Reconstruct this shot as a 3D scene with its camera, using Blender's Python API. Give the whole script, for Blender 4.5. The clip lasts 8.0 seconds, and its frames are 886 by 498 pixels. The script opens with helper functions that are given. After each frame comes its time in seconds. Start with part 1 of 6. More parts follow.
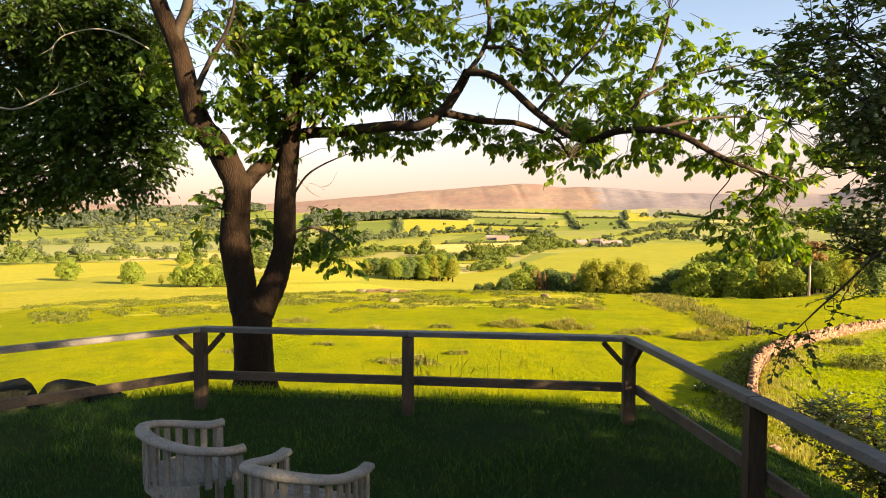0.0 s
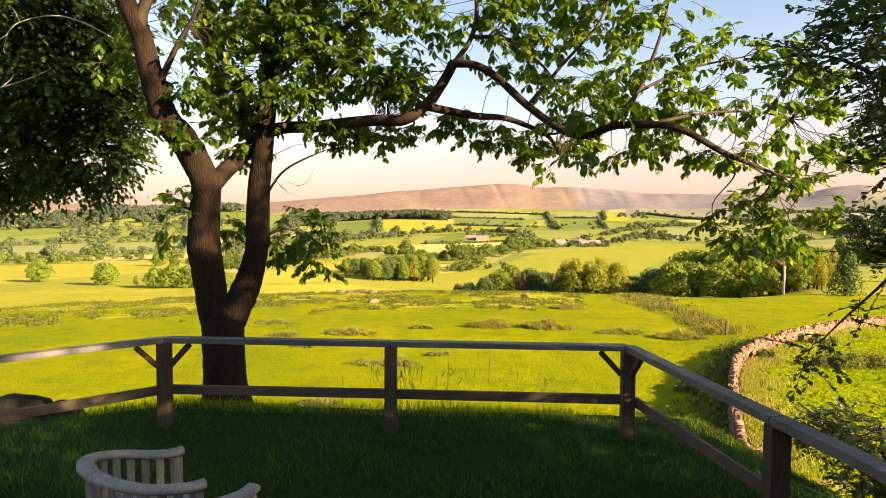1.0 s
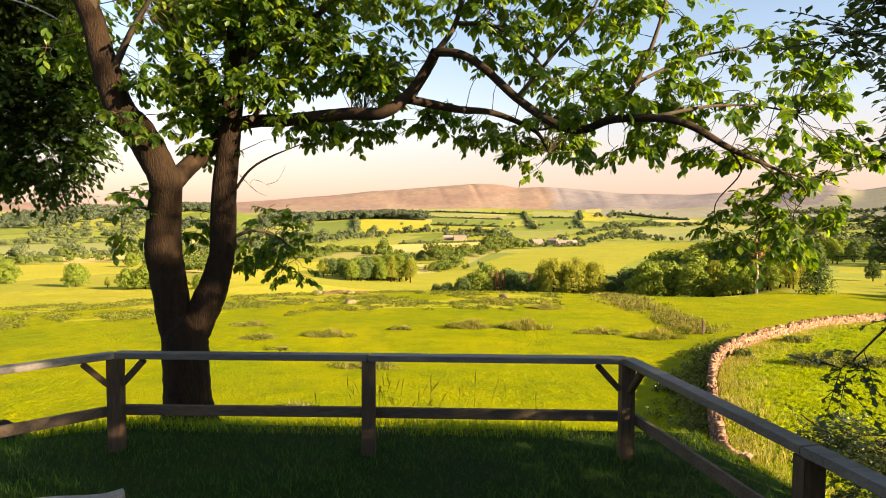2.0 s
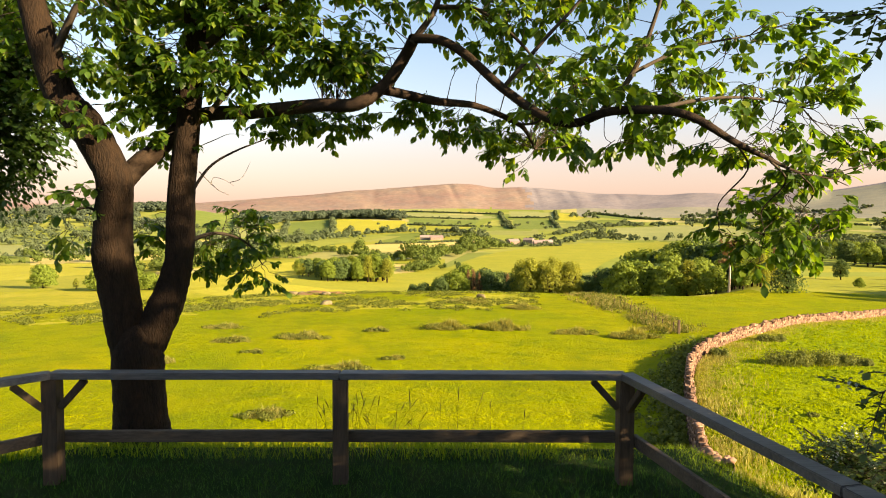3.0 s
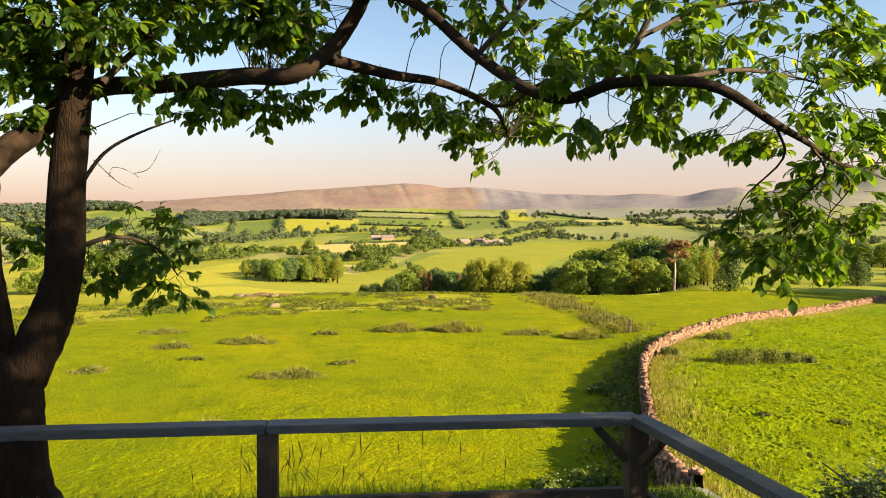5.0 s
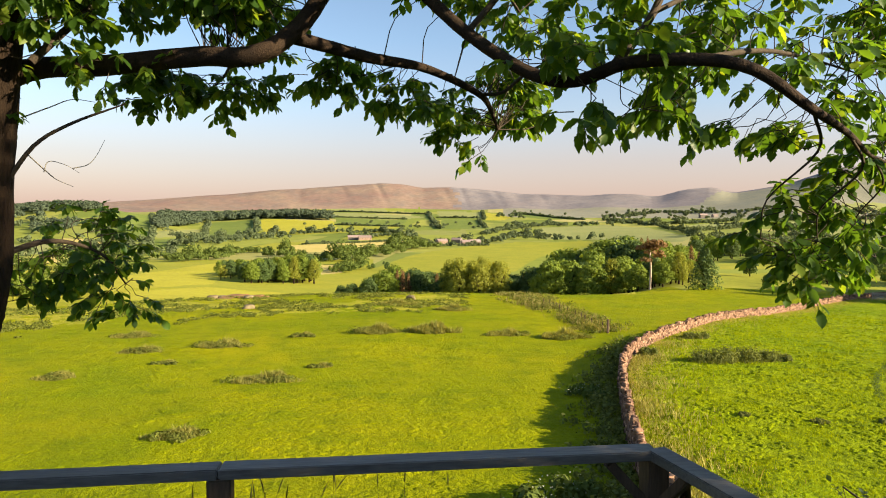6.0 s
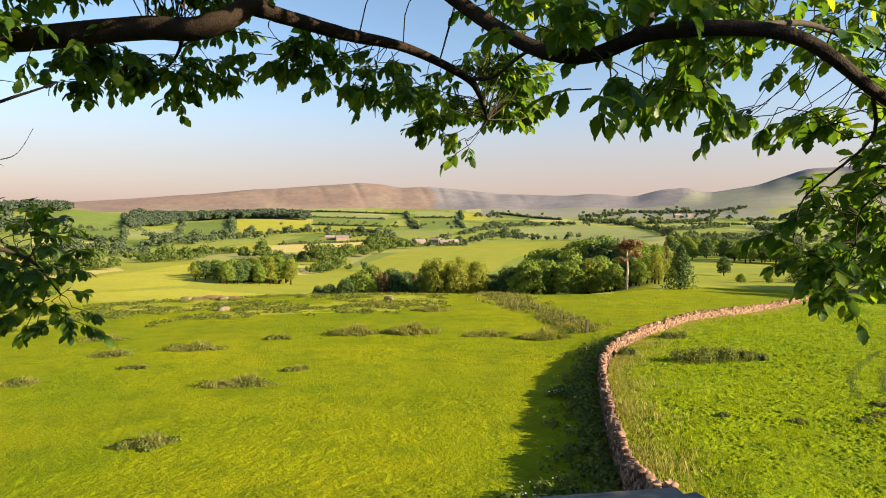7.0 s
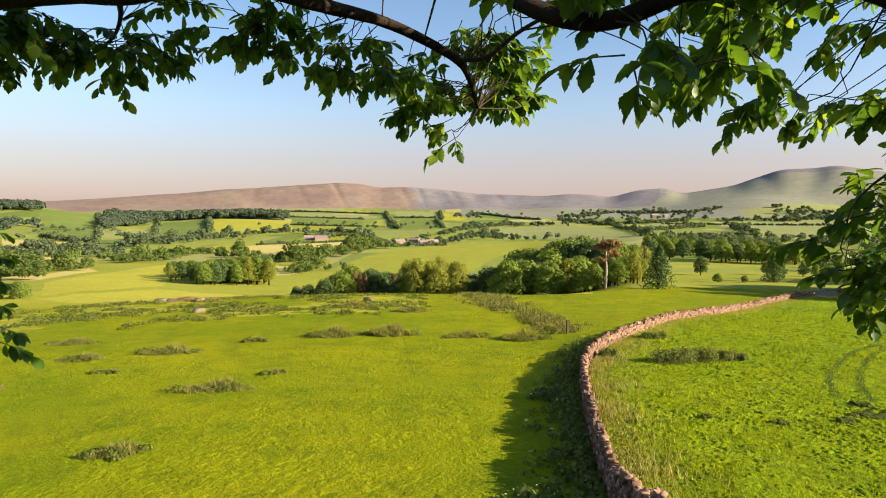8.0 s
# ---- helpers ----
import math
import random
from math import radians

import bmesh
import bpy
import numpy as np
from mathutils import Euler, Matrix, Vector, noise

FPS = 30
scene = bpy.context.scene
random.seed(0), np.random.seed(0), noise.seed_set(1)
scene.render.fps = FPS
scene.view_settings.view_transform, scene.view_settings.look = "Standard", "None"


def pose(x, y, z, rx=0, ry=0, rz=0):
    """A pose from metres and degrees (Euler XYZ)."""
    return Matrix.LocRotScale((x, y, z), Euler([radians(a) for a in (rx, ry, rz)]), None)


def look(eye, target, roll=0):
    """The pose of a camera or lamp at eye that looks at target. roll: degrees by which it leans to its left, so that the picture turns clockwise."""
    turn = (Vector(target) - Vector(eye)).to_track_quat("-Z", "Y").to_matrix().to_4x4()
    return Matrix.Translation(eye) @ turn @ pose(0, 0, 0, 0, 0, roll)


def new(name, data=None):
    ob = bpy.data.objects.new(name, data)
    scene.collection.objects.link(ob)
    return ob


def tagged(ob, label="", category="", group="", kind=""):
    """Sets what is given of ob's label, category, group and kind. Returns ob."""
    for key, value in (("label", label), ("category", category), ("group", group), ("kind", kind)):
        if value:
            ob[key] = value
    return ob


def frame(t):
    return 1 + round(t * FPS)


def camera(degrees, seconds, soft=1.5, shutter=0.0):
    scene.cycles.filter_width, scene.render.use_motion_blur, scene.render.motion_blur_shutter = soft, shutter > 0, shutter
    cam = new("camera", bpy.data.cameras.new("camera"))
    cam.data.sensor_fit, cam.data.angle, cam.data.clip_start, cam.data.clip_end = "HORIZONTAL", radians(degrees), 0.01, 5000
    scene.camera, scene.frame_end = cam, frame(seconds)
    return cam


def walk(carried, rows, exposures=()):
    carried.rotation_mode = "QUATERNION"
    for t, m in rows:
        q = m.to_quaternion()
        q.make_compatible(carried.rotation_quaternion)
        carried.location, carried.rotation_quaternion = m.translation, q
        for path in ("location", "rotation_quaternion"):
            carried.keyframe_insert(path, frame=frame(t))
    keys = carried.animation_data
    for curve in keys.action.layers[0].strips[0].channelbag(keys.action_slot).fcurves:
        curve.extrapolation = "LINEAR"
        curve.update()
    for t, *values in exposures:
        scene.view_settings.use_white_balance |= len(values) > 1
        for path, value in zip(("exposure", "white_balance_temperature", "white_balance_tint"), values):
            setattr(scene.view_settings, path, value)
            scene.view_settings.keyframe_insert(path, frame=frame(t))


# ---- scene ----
cam = camera(71.2, 8.0, soft=1.0)
METRES, EYE, TILT, LEAN, TURN = 4.25, 2.0, 0.0, 0.0, 6.1
ROWS = [
    (0.0, 0.0, 0.0, 0.0, 0.01, -2.98, -0.27),
    (0.5, -0.0065, 0.0528, 0.0007, -0.96, -2.97, -0.29),
    (1.0, -0.0128, 0.1047, 0.0012, -1.87, -2.97, -0.27),
    (1.5, -0.0172, 0.1637, 0.0025, -2.9, -2.97, -0.27),
    (3.0, -0.0167, 0.3438, 0.0071, -6.09, -2.97, -0.28),
    (3.5, -0.0142, 0.4091, 0.0079, -7.28, -2.96, -0.29),
    (4.0, -0.0114, 0.4703, 0.0075, -8.36, -2.96, -0.3),
    (4.5, -0.008, 0.5377, 0.0067, -9.52, -2.96, -0.33),
    (6.0, 0.0107, 0.7333, 0.0088, -12.71, -2.95, -0.3),
    (6.5, 0.0198, 0.8022, 0.0093, -13.8, -2.95, -0.29),
    (7.0, 0.0302, 0.8646, 0.0094, -14.75, -2.94, -0.31),
    (7.5, 0.0436, 0.9322, 0.0109, -15.74, -2.94, -0.35),
    (8.0, 0.056, 0.9937, 0.0115, -16.63, -2.93, -0.34),
]
walk(cam, [(t, pose(0, 0, EYE, TILT, LEAN, TURN) @ pose(METRES * x, METRES * y, METRES * z, 90 + pitch, roll, yaw)) for t, x, y, z, yaw, pitch, roll in ROWS], exposures=[(0.0, 2.08, 7900, 20), (4.5, 1.82, 7250, 12), (8.0, 1.54, 6250, 10)])

# ---- world, sun ----
SUN_AZ, SUN_EL = 118.0, 20.0
world = bpy.data.worlds.new("world")
scene.world = world
world.use_nodes = True
wn = world.node_tree.nodes
sky = wn.new("ShaderNodeTexSky")
sky.sky_type, sky.sun_disc = "NISHITA", False
sky.sun_elevation, sky.sun_rotation = radians(SUN_EL), radians(SUN_AZ)
sky.altitude, sky.air_density, sky.dust_density, sky.ozone_density = 100, 1.0, 0.4, 1.6
# thin evening haze low over the horizon
wl = world.node_tree.links
tc, sep = wn.new("ShaderNodeTexCoord"), wn.new("ShaderNodeSeparateXYZ")
wl.new(tc.outputs["Generated"], sep.inputs[0])
hz = wn.new("ShaderNodeValToRGB")
hz.color_ramp.elements.new(.3)
hz.color_ramp.elements.new(.5)
for e, (q, v) in zip(hz.color_ramp.elements, ((.0, .95), (.09, .6), (.17, .17), (.27, .0))):
    e.position, e.color = q, (v, v, v, 1)
wl.new(sep.outputs[2], hz.inputs[0])
mixer = wn.new("ShaderNodeMix")
mixer.data_type = "RGBA"
mixer.inputs[7].default_value = (2.95, 1.95, 1.78, 1)
wl.new(hz.outputs[0], mixer.inputs[0])
wl.new(sky.outputs[0], mixer.inputs[6])
wl.new(mixer.outputs[2], wn["Background"].inputs[0])
wn["Background"].inputs[1].default_value = 0.07
sun = new("sun", bpy.data.lights.new("sun", "SUN"))
sun.data.energy, sun.data.angle, sun.data.color = 5.0, radians(0.55), (1.0, 0.85, 0.58)
to_sun = Vector((math.sin(radians(SUN_AZ)) * math.cos(radians(SUN_EL)), math.cos(radians(SUN_AZ)) * math.cos(radians(SUN_EL)), math.sin(radians(SUN_EL))))
sun.matrix_world = look((20, -20, 30), Vector((20, -20, 30)) - to_sun)

# ---- materials ----
def ramp(nt, fac, stops):
    r = nt.nodes.new("ShaderNodeValToRGB")
    while len(r.color_ramp.elements) < len(stops):
        r.color_ramp.elements.new(0.5)
    for e, (p, c) in zip(r.color_ramp.elements, stops):
        e.position, e.color = p, (*c, 1)
    nt.links.new(fac, r.inputs[0])
    return r.outputs[0]


def noise_tex(nt, co, scale, detail=4.0, rough=0.6, stretch=None):
    if stretch:
        mp = nt.nodes.new("ShaderNodeMapping")
        mp.inputs["Scale"].default_value = stretch
        nt.links.new(co, mp.inputs[0])
        co = mp.outputs[0]
    n = nt.nodes.new("ShaderNodeTexNoise")
    n.inputs["Scale"].default_value, n.inputs["Detail"].default_value, n.inputs["Roughness"].default_value = scale, detail, rough
    nt.links.new(co, n.inputs["Vector"])
    return n.outputs["Fac"]


def blend(nt, fac, a, b, kind="MIX"):
    m = nt.nodes.new("ShaderNodeMix")
    m.data_type, m.blend_type = "RGBA", kind
    for k, v in ((0, fac), (6, a), (7, b)):
        if isinstance(v, (int, float)):
            m.inputs[k].default_value = v
        elif isinstance(v, tuple):
            m.inputs[k].default_value = (*v, 1)
        else:
            nt.links.new(v, m.inputs[k])
    return m.outputs[2]


def base(name):
    m = bpy.data.materials.new(name)
    m.use_nodes = True
    nt = m.node_tree
    return m, nt, nt.nodes["Principled BSDF"], nt.nodes.new("ShaderNodeTexCoord").outputs["Object"]


def bump(nt, bsdf, fac, strength, distance=0.02):
    b = nt.nodes.new("ShaderNodeBump")
    b.inputs["Strength"].default_value, b.inputs["Distance"].default_value = strength, distance
    nt.links.new(fac, b.inputs["Height"])
    nt.links.new(b.outputs[0], bsdf.inputs["Normal"])


def plain(name, c1, c2, scale=8.0, rough=0.8, bumpy=0.3, fine=60.0, stretch=None, spread=0.25, dist=0.01):
    """Two colours mixed by a coarse and a fine noise, with relief and a shift from object to object."""
    m, nt, bs, co = base(name)
    coarse, tiny = noise_tex(nt, co, scale, 5, .6, stretch), noise_tex(nt, co, fine, 3, .6, stretch)
    col = ramp(nt, coarse, [(.3, c1), (.7, c2)])
    col = blend(nt, .35, col, ramp(nt, tiny, [(.3, tuple(v * .55 for v in c1)), (.7, tuple(min(1, v * 1.35) for v in c2))]))
    info = nt.nodes.new("ShaderNodeObjectInfo")
    hsv = nt.nodes.new("ShaderNodeHueSaturation")
    mr = nt.nodes.new("ShaderNodeMapRange")
    mr.inputs["To Min"].default_value, mr.inputs["To Max"].default_value = 1 - spread, 1 + spread
    nt.links.new(info.outputs["Random"], mr.inputs["Value"])
    nt.links.new(mr.outputs[0], hsv.inputs["Value"])
    nt.links.new(col, hsv.inputs["Color"])
    nt.links.new(hsv.outputs[0], bs.inputs["Base Color"])
    bs.inputs["Roughness"].default_value = rough
    bs.inputs["Specular IOR Level"].default_value = .2
    bump(nt, bs, tiny, bumpy, dist)
    return m


def leafy_mat(name, c1, c2, trans=0.45, rough=0.45, gloss=0.3, c3=None, calm=0.0):
    """Thin leaves: gloss on top, light let through from behind; each leaf a shade of its own."""
    m, nt, bs, co = base(name)
    geo = nt.nodes.new("ShaderNodeNewGeometry")
    col = ramp(nt, geo.outputs["Random Per Island"], [(.0, c1), (.7, c2), (1.0, c3 or tuple(v * 1.5 for v in c2))])
    big = noise_tex(nt, co, .9, 2)
    col = blend(nt, ramp(nt, big, [(.3, (0, 0, 0)), (.7, (.6, .6, .6))]), col, tuple((a + b) / 2 for a, b in zip(c1, c2)))
    if calm:
        col = blend(nt, calm, col, tuple((a + b) / 2 for a, b in zip(c1, c2)))
    nt.links.new(col, bs.inputs["Base Color"])
    bs.inputs["Roughness"].default_value = rough
    bs.inputs["Specular IOR Level"].default_value = gloss
    tr = nt.nodes.new("ShaderNodeBsdfTranslucent")
    nt.links.new(blend(nt, 1.0, col, (1.9, 1.7, .6), "MULTIPLY"), tr.inputs[0])
    mix = nt.nodes.new("ShaderNodeMixShader")
    mix.inputs[0].default_value = trans
    nt.links.new(bs.outputs[0], mix.inputs[1])
    nt.links.new(tr.outputs[0], mix.inputs[2])
    nt.links.new(mix.outputs[0], nt.nodes["Material Output"].inputs[0])
    return m


def ground_mat(name, c1, c2, c3, big, mid, small, bumpy, dist):
    """Grassland: broad drifts, patches and a fine tussocky relief."""
    m, nt, bs, co = base(name)
    a, b, c = noise_tex(nt, co, big, 4), noise_tex(nt, co, mid, 6, .65), noise_tex(nt, co, small, 4, .7)
    col = ramp(nt, a, [(.32, c1), (.68, c2)])
    col = blend(nt, ramp(nt, b, [(.45, (0, 0, 0)), (.72, (.8, .8, .8))]), col, c3)
    col = blend(nt, .45, col, ramp(nt, c, [(.25, (.25, .25, .25)), (.75, (1.0, 1.0, 1.0))]), "MULTIPLY")
    nt.links.new(col, bs.inputs["Base Color"])
    bs.inputs["Roughness"].default_value = .9
    bs.inputs["Specular IOR Level"].default_value = .04
    add = nt.nodes.new("ShaderNodeMath")
    add.operation = "ADD"
    nt.links.new(b, add.inputs[0])
    nt.links.new(c, add.inputs[1])
    bump(nt, bs, add.outputs[0], bumpy, dist)
    return m


def quilt_mat(name):
    """Far farmland: a patchwork of small fields, each with a colour of its own."""
    m, nt, bs, co = base(name)
    mp = nt.nodes.new("ShaderNodeMapping")
    mp.inputs["Scale"].default_value = (1, .55, 1)
    mp.inputs["Rotation"].default_value = (0, 0, .3)
    nt.links.new(co, mp.inputs[0])
    v = nt.nodes.new("ShaderNodeTexVoronoi")
    v.distance = "CHEBYCHEV"
    v.inputs["Scale"].default_value = .0065
    nt.links.new(mp.outputs[0], v.inputs["Vector"])
    sep = nt.nodes.new("ShaderNodeSeparateColor")
    nt.links.new(v.outputs["Color"], sep.inputs[0])
    col = ramp(nt, sep.outputs[0], [(.0, (.15, .19, .04)), (.3, (.21, .25, .045)), (.5, (.27, .29, .055)), (.65, (.34, .33, .08)), (.8, (.18, .22, .05)), (1, (.42, .37, .14))])
    col = blend(nt, .4, col, ramp(nt, noise_tex(nt, co, .05, 6), [(.3, (.4, .4, .4)), (.7, (1, 1, 1))]), "MULTIPLY")
    nt.links.new(col, bs.inputs["Base Color"])
    bs.inputs["Roughness"].default_value = .95
    bs.inputs["Specular IOR Level"].default_value = .03
    return m


# lawn nearly black: the terrace's shade is put into its colour
LAWN = ground_mat("shade_toned_lawn", (.012, .034, .006), (.022, .05, .008), (.034, .045, .011), .5, 3, 30, .6, .05)
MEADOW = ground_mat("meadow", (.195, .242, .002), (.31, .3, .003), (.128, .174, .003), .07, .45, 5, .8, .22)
PASTURE = ground_mat("pasture", (.19, .28, .003), (.3, .36, .004), (.07, .11, .004), .08, 1.1, 5, 1.0, .3)
ROUGH = ground_mat("rough_grass", (.33, .34, .02), (.46, .4, .05), (.24, .26, .03), .03, .3, 3, 1.0, .2)
QUILT = quilt_mat("far_fields")
HAY = ground_mat("hay_field", (.4, .37, .04), (.46, .42, .05), (.34, .33, .04), .01, .05, .5, .2, .2)
PALE = ground_mat("cut_field", (.55, .44, .14), (.6, .48, .17), (.47, .41, .12), .01, .05, .5, .2, .2)
LUSH = ground_mat("lush_field", (.29, .3, .035), (.36, .34, .045), (.24, .265, .035), .01, .05, .5, .2, .2)
DEEP = ground_mat("deep_green_field", (.16, .21, .045), (.2, .24, .05), (.13, .18, .04), .01, .05, .5, .2, .2)
# far land: distance haze is put into these pale, greyed, lilac colours
HAZY = ground_mat("hazed_pasture", (.28, .3, .1), (.33, .33, .12), (.24, .27, .1), .01, .05, .5, .2, .2)
HILL = ground_mat("hazed_hill", (.27, .26, .19), (.31, .29, .21), (.2, .215, .18), .006, .02, .2, .2, 1)
MOOR_FAR = ground_mat("hazed_far_moor", (.225, .195, .205), (.28, .245, .24), (.17, .165, .19), .0035, .012, .05, .2, 3)
MOOR = ground_mat("hazed_moor", (.26, .165, .14), (.33, .245, .18), (.19, .165, .15), .0045, .011, .04, .2, 3)
# trunk bark darkened: shade on the elm is put into its colour
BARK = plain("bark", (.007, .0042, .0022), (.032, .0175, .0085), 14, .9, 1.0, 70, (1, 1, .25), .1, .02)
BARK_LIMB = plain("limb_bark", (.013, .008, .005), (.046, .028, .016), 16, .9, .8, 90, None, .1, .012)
TWIG = plain("twig_bark", (.03, .022, .015), (.065, .048, .033), 20, .85, .3, 90)
DEADWOOD = plain("dead_twig", (.3, .27, .22), (.42, .38, .32), 20, .8, .3, 90)
RAIL = plain("weathered_rail", (.07, .062, .056), (.16, .146, .133), 5, .55, .5, 60, (.15, 1, 1), .15, .004)
POST = plain("weathered_post", (.05, .033, .021), (.1, .066, .041), 6, .75, .5, 60, (1, 1, .12), .15, .004)
RAIL.node_tree.nodes["Principled BSDF"].inputs["Specular IOR Level"].default_value = .4
LOWER = plain("weathered_lower_rail", (.05, .035, .024), (.135, .098, .068), 5, .7, .5, 60, (.15, 1, 1), .15, .004)
TEAK = plain("silvered_teak", (.17, .148, .12), (.33, .292, .243), 7, .7, .35, 80, (1, 1, .4), .12, .003)
STONE = plain("field_stone", (.11, .064, .042), (.25, .155, .108), 4, .92, .9, 30, None, .35, .02)
SLAB = plain("pale_slab", (.13, .13, .12), (.22, .22, .2), 5, .9, .6, 40, None, .1, .01)
CORE = plain("wall_core", (.1, .075, .06), (.16, .12, .09), 4, .95, .8, 30)
RENDER = plain("house_wall", (.15, .125, .105), (.21, .18, .155), 1, .9, .2, 8, None, .25)
SLATE = plain("house_roof", (.2, .15, .14), (.28, .21, .19), 1, .85, .2, 8, None, .25)
SHED = plain("shed_wall", (.24, .16, .12), (.32, .22, .17), 1, .9, .2, 8, None, .25)
# the last, yellow colour paints sunlight onto some leaves at random
LEAF = leafy_mat("elm_leaf", (.036, .088, .014), (.09, .168, .021), .56, .4, .35, (.24, .3, .03))
LEAF_DARK = leafy_mat("dark_leaf", (.023, .056, .011), (.054, .1, .018), .38, .45, .3)
LEAF_THORN = leafy_mat("hawthorn_leaf", (.045, .08, .03), (.09, .13, .045), .4, .5, .3)
CROWN_RUSH = leafy_mat("rush_crown", (.065, .088, .018), (.14, .15, .03), .3, .8, .05)
BLOSSOM = plain("blossom", (.4, .4, .3), (.56, .55, .44), 30, .8, .1)
# one grass twice: shade, then sunlight, is put into its colour
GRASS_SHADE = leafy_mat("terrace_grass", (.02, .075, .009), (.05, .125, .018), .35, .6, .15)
GRASS_LIT = leafy_mat("bank_grass", (.06, .13, .008), (.2, .27, .02), .45, .6, .12)
GRASS_DRY = leafy_mat("seeding_grass", (.16, .15, .05), (.26, .23, .09), .35, .6, .1)
GRASS_FIELD = leafy_mat("meadow_tuft", (.105, .15, .003), (.25, .295, .005), .4, .8, .04)
RANK = leafy_mat("rank_grass", (.18, .19, .05), (.3, .27, .09), .3, .8, .05)
RUSH_DRY = leafy_mat("dry_rush", (.14, .13, .045), (.26, .22, .09), .3, .8, .05)
NETTLE = leafy_mat("nettle_leaf", (.075, .095, .028), (.15, .165, .045), .3, .8, .05)
RUSH = leafy_mat("rush_tuft", (.13, .145, .035), (.27, .25, .075), .4, .8, .05)
CROWN_A = leafy_mat("broadleaf_crown", (.082, .13, .02), (.175, .22, .034), .3, .7, .1, None, .35)
CROWN_B = leafy_mat("dark_crown", (.048, .08, .026), (.09, .13, .039), .25, .7, .1, None, .35)
CROWN_C = leafy_mat("yellow_crown", (.15, .17, .024), (.23, .24, .04), .35, .7, .1, None, .3)
CROWN_D = leafy_mat("rusty_crown", (.13, .075, .035), (.19, .11, .05), .2, .7, .1, None, .3)
# far hedges paler and bluer, the distance haze put into their colour
CROWN_FAR = leafy_mat("hazed_hedge_crown", (.068, .09, .047), (.1, .125, .06), .2, .8, .05, None, .3)
CROWN_MID = leafy_mat("valley_crown", (.055, .085, .022), (.11, .14, .032), .25, .8, .05, None, .3)
CROWN_WOOD = leafy_mat("plantation_crown", (.05, .07, .046), (.072, .092, .056), .15, .8, .05, None, .3)
EARTH = plain("red_earth", (.16, .082, .032), (.25, .135, .055), 1.5, .95, .5, 12)
ROCK = plain("pale_boulder", (.15, .115, .06), (.23, .18, .1), 2, .9, .6, 14)
# bank boulders nearly black: the shade they lie in is put into the colour
SHADED_ROCK = plain("shaded_boulder", (.006, .008, .004), (.018, .02, .011), 3, .95, .9, 22, None, .1, .03)

# ---- geometry helpers ----
def mesh_of(name, verts, tris, mat):
    me = bpy.data.meshes.new(name)
    verts, tris = np.asarray(verts, np.float32).reshape(-1, 3), np.asarray(tris, np.int32).reshape(-1, 3)
    me.vertices.add(len(verts))
    me.vertices.foreach_set("co", verts.ravel())
    me.loops.add(tris.size)
    me.loops.foreach_set("vertex_index", tris.ravel())
    me.polygons.add(len(tris))
    me.polygons.foreach_set("loop_start", np.arange(0, tris.size, 3, dtype=np.int32))
    me.update(calc_edges=True)
    me.materials.append(mat)
    return me


def thing(name, label, category, at=(0, 0, 0), turn=0.0, group="", kind=""):
    ob = new(name)
    ob.matrix_world = pose(*at, 0, 0, turn)
    return tagged(ob, label, category, group, kind)


def hang(name, me, parent, label="", kind=""):
    """Links a mesh as one part under a thing or under a part."""
    ob = new(name, me)
    ob.parent = parent
    return tagged(ob, label, "", "", kind)


def part(name, bm, mat, parent, label="", smooth_faces=False):
    me = bpy.data.meshes.new(name)
    bmesh.ops.recalc_face_normals(bm, faces=bm.faces[:])
    bm.to_mesh(me)
    bm.free()
    me.materials.append(mat)
    if smooth_faces:
        me.polygons.foreach_set("use_smooth", [True] * len(me.polygons))
    return hang(name, me, parent, label)


def box(sx, sy, sz, m=None, bevel=0.006, wobble=0.0):
    """A bevelled timber, its length along its longest side."""
    bm = bmesh.new()
    bmesh.ops.create_cube(bm, size=1, matrix=Matrix.Diagonal((sx, sy, sz, 1)))
    if bevel:
        bmesh.ops.bevel(bm, geom=bm.edges[:], offset=bevel, segments=2, affect="EDGES")
    if wobble:
        for v in bm.verts:
            v.co += Vector((random.uniform(-1, 1), random.uniform(-1, 1), random.uniform(-1, 1))) * wobble
    if m is not None:
        bmesh.ops.transform(bm, matrix=m, verts=bm.verts[:])
    return bm


def spline(pts, n):
    """A smooth line through points with a radius each: (x, y, z, r)."""
    p = np.array(pts, float)
    p = np.vstack([2 * p[0] - p[1], p, 2 * p[-1] - p[-2]])
    out = []
    for i in range(1, len(p) - 2):
        for t in np.linspace(0, 1, n, endpoint=False):
            a, b, c, d = p[i - 1], p[i], p[i + 1], p[i + 2]
            out.append(.5 * (2 * b + (c - a) * t + (2 * a - 5 * b + 4 * c - d) * t * t + (3 * b - a - 3 * c + d) * t ** 3))
    out.append(p[-2])
    return np.array(out)


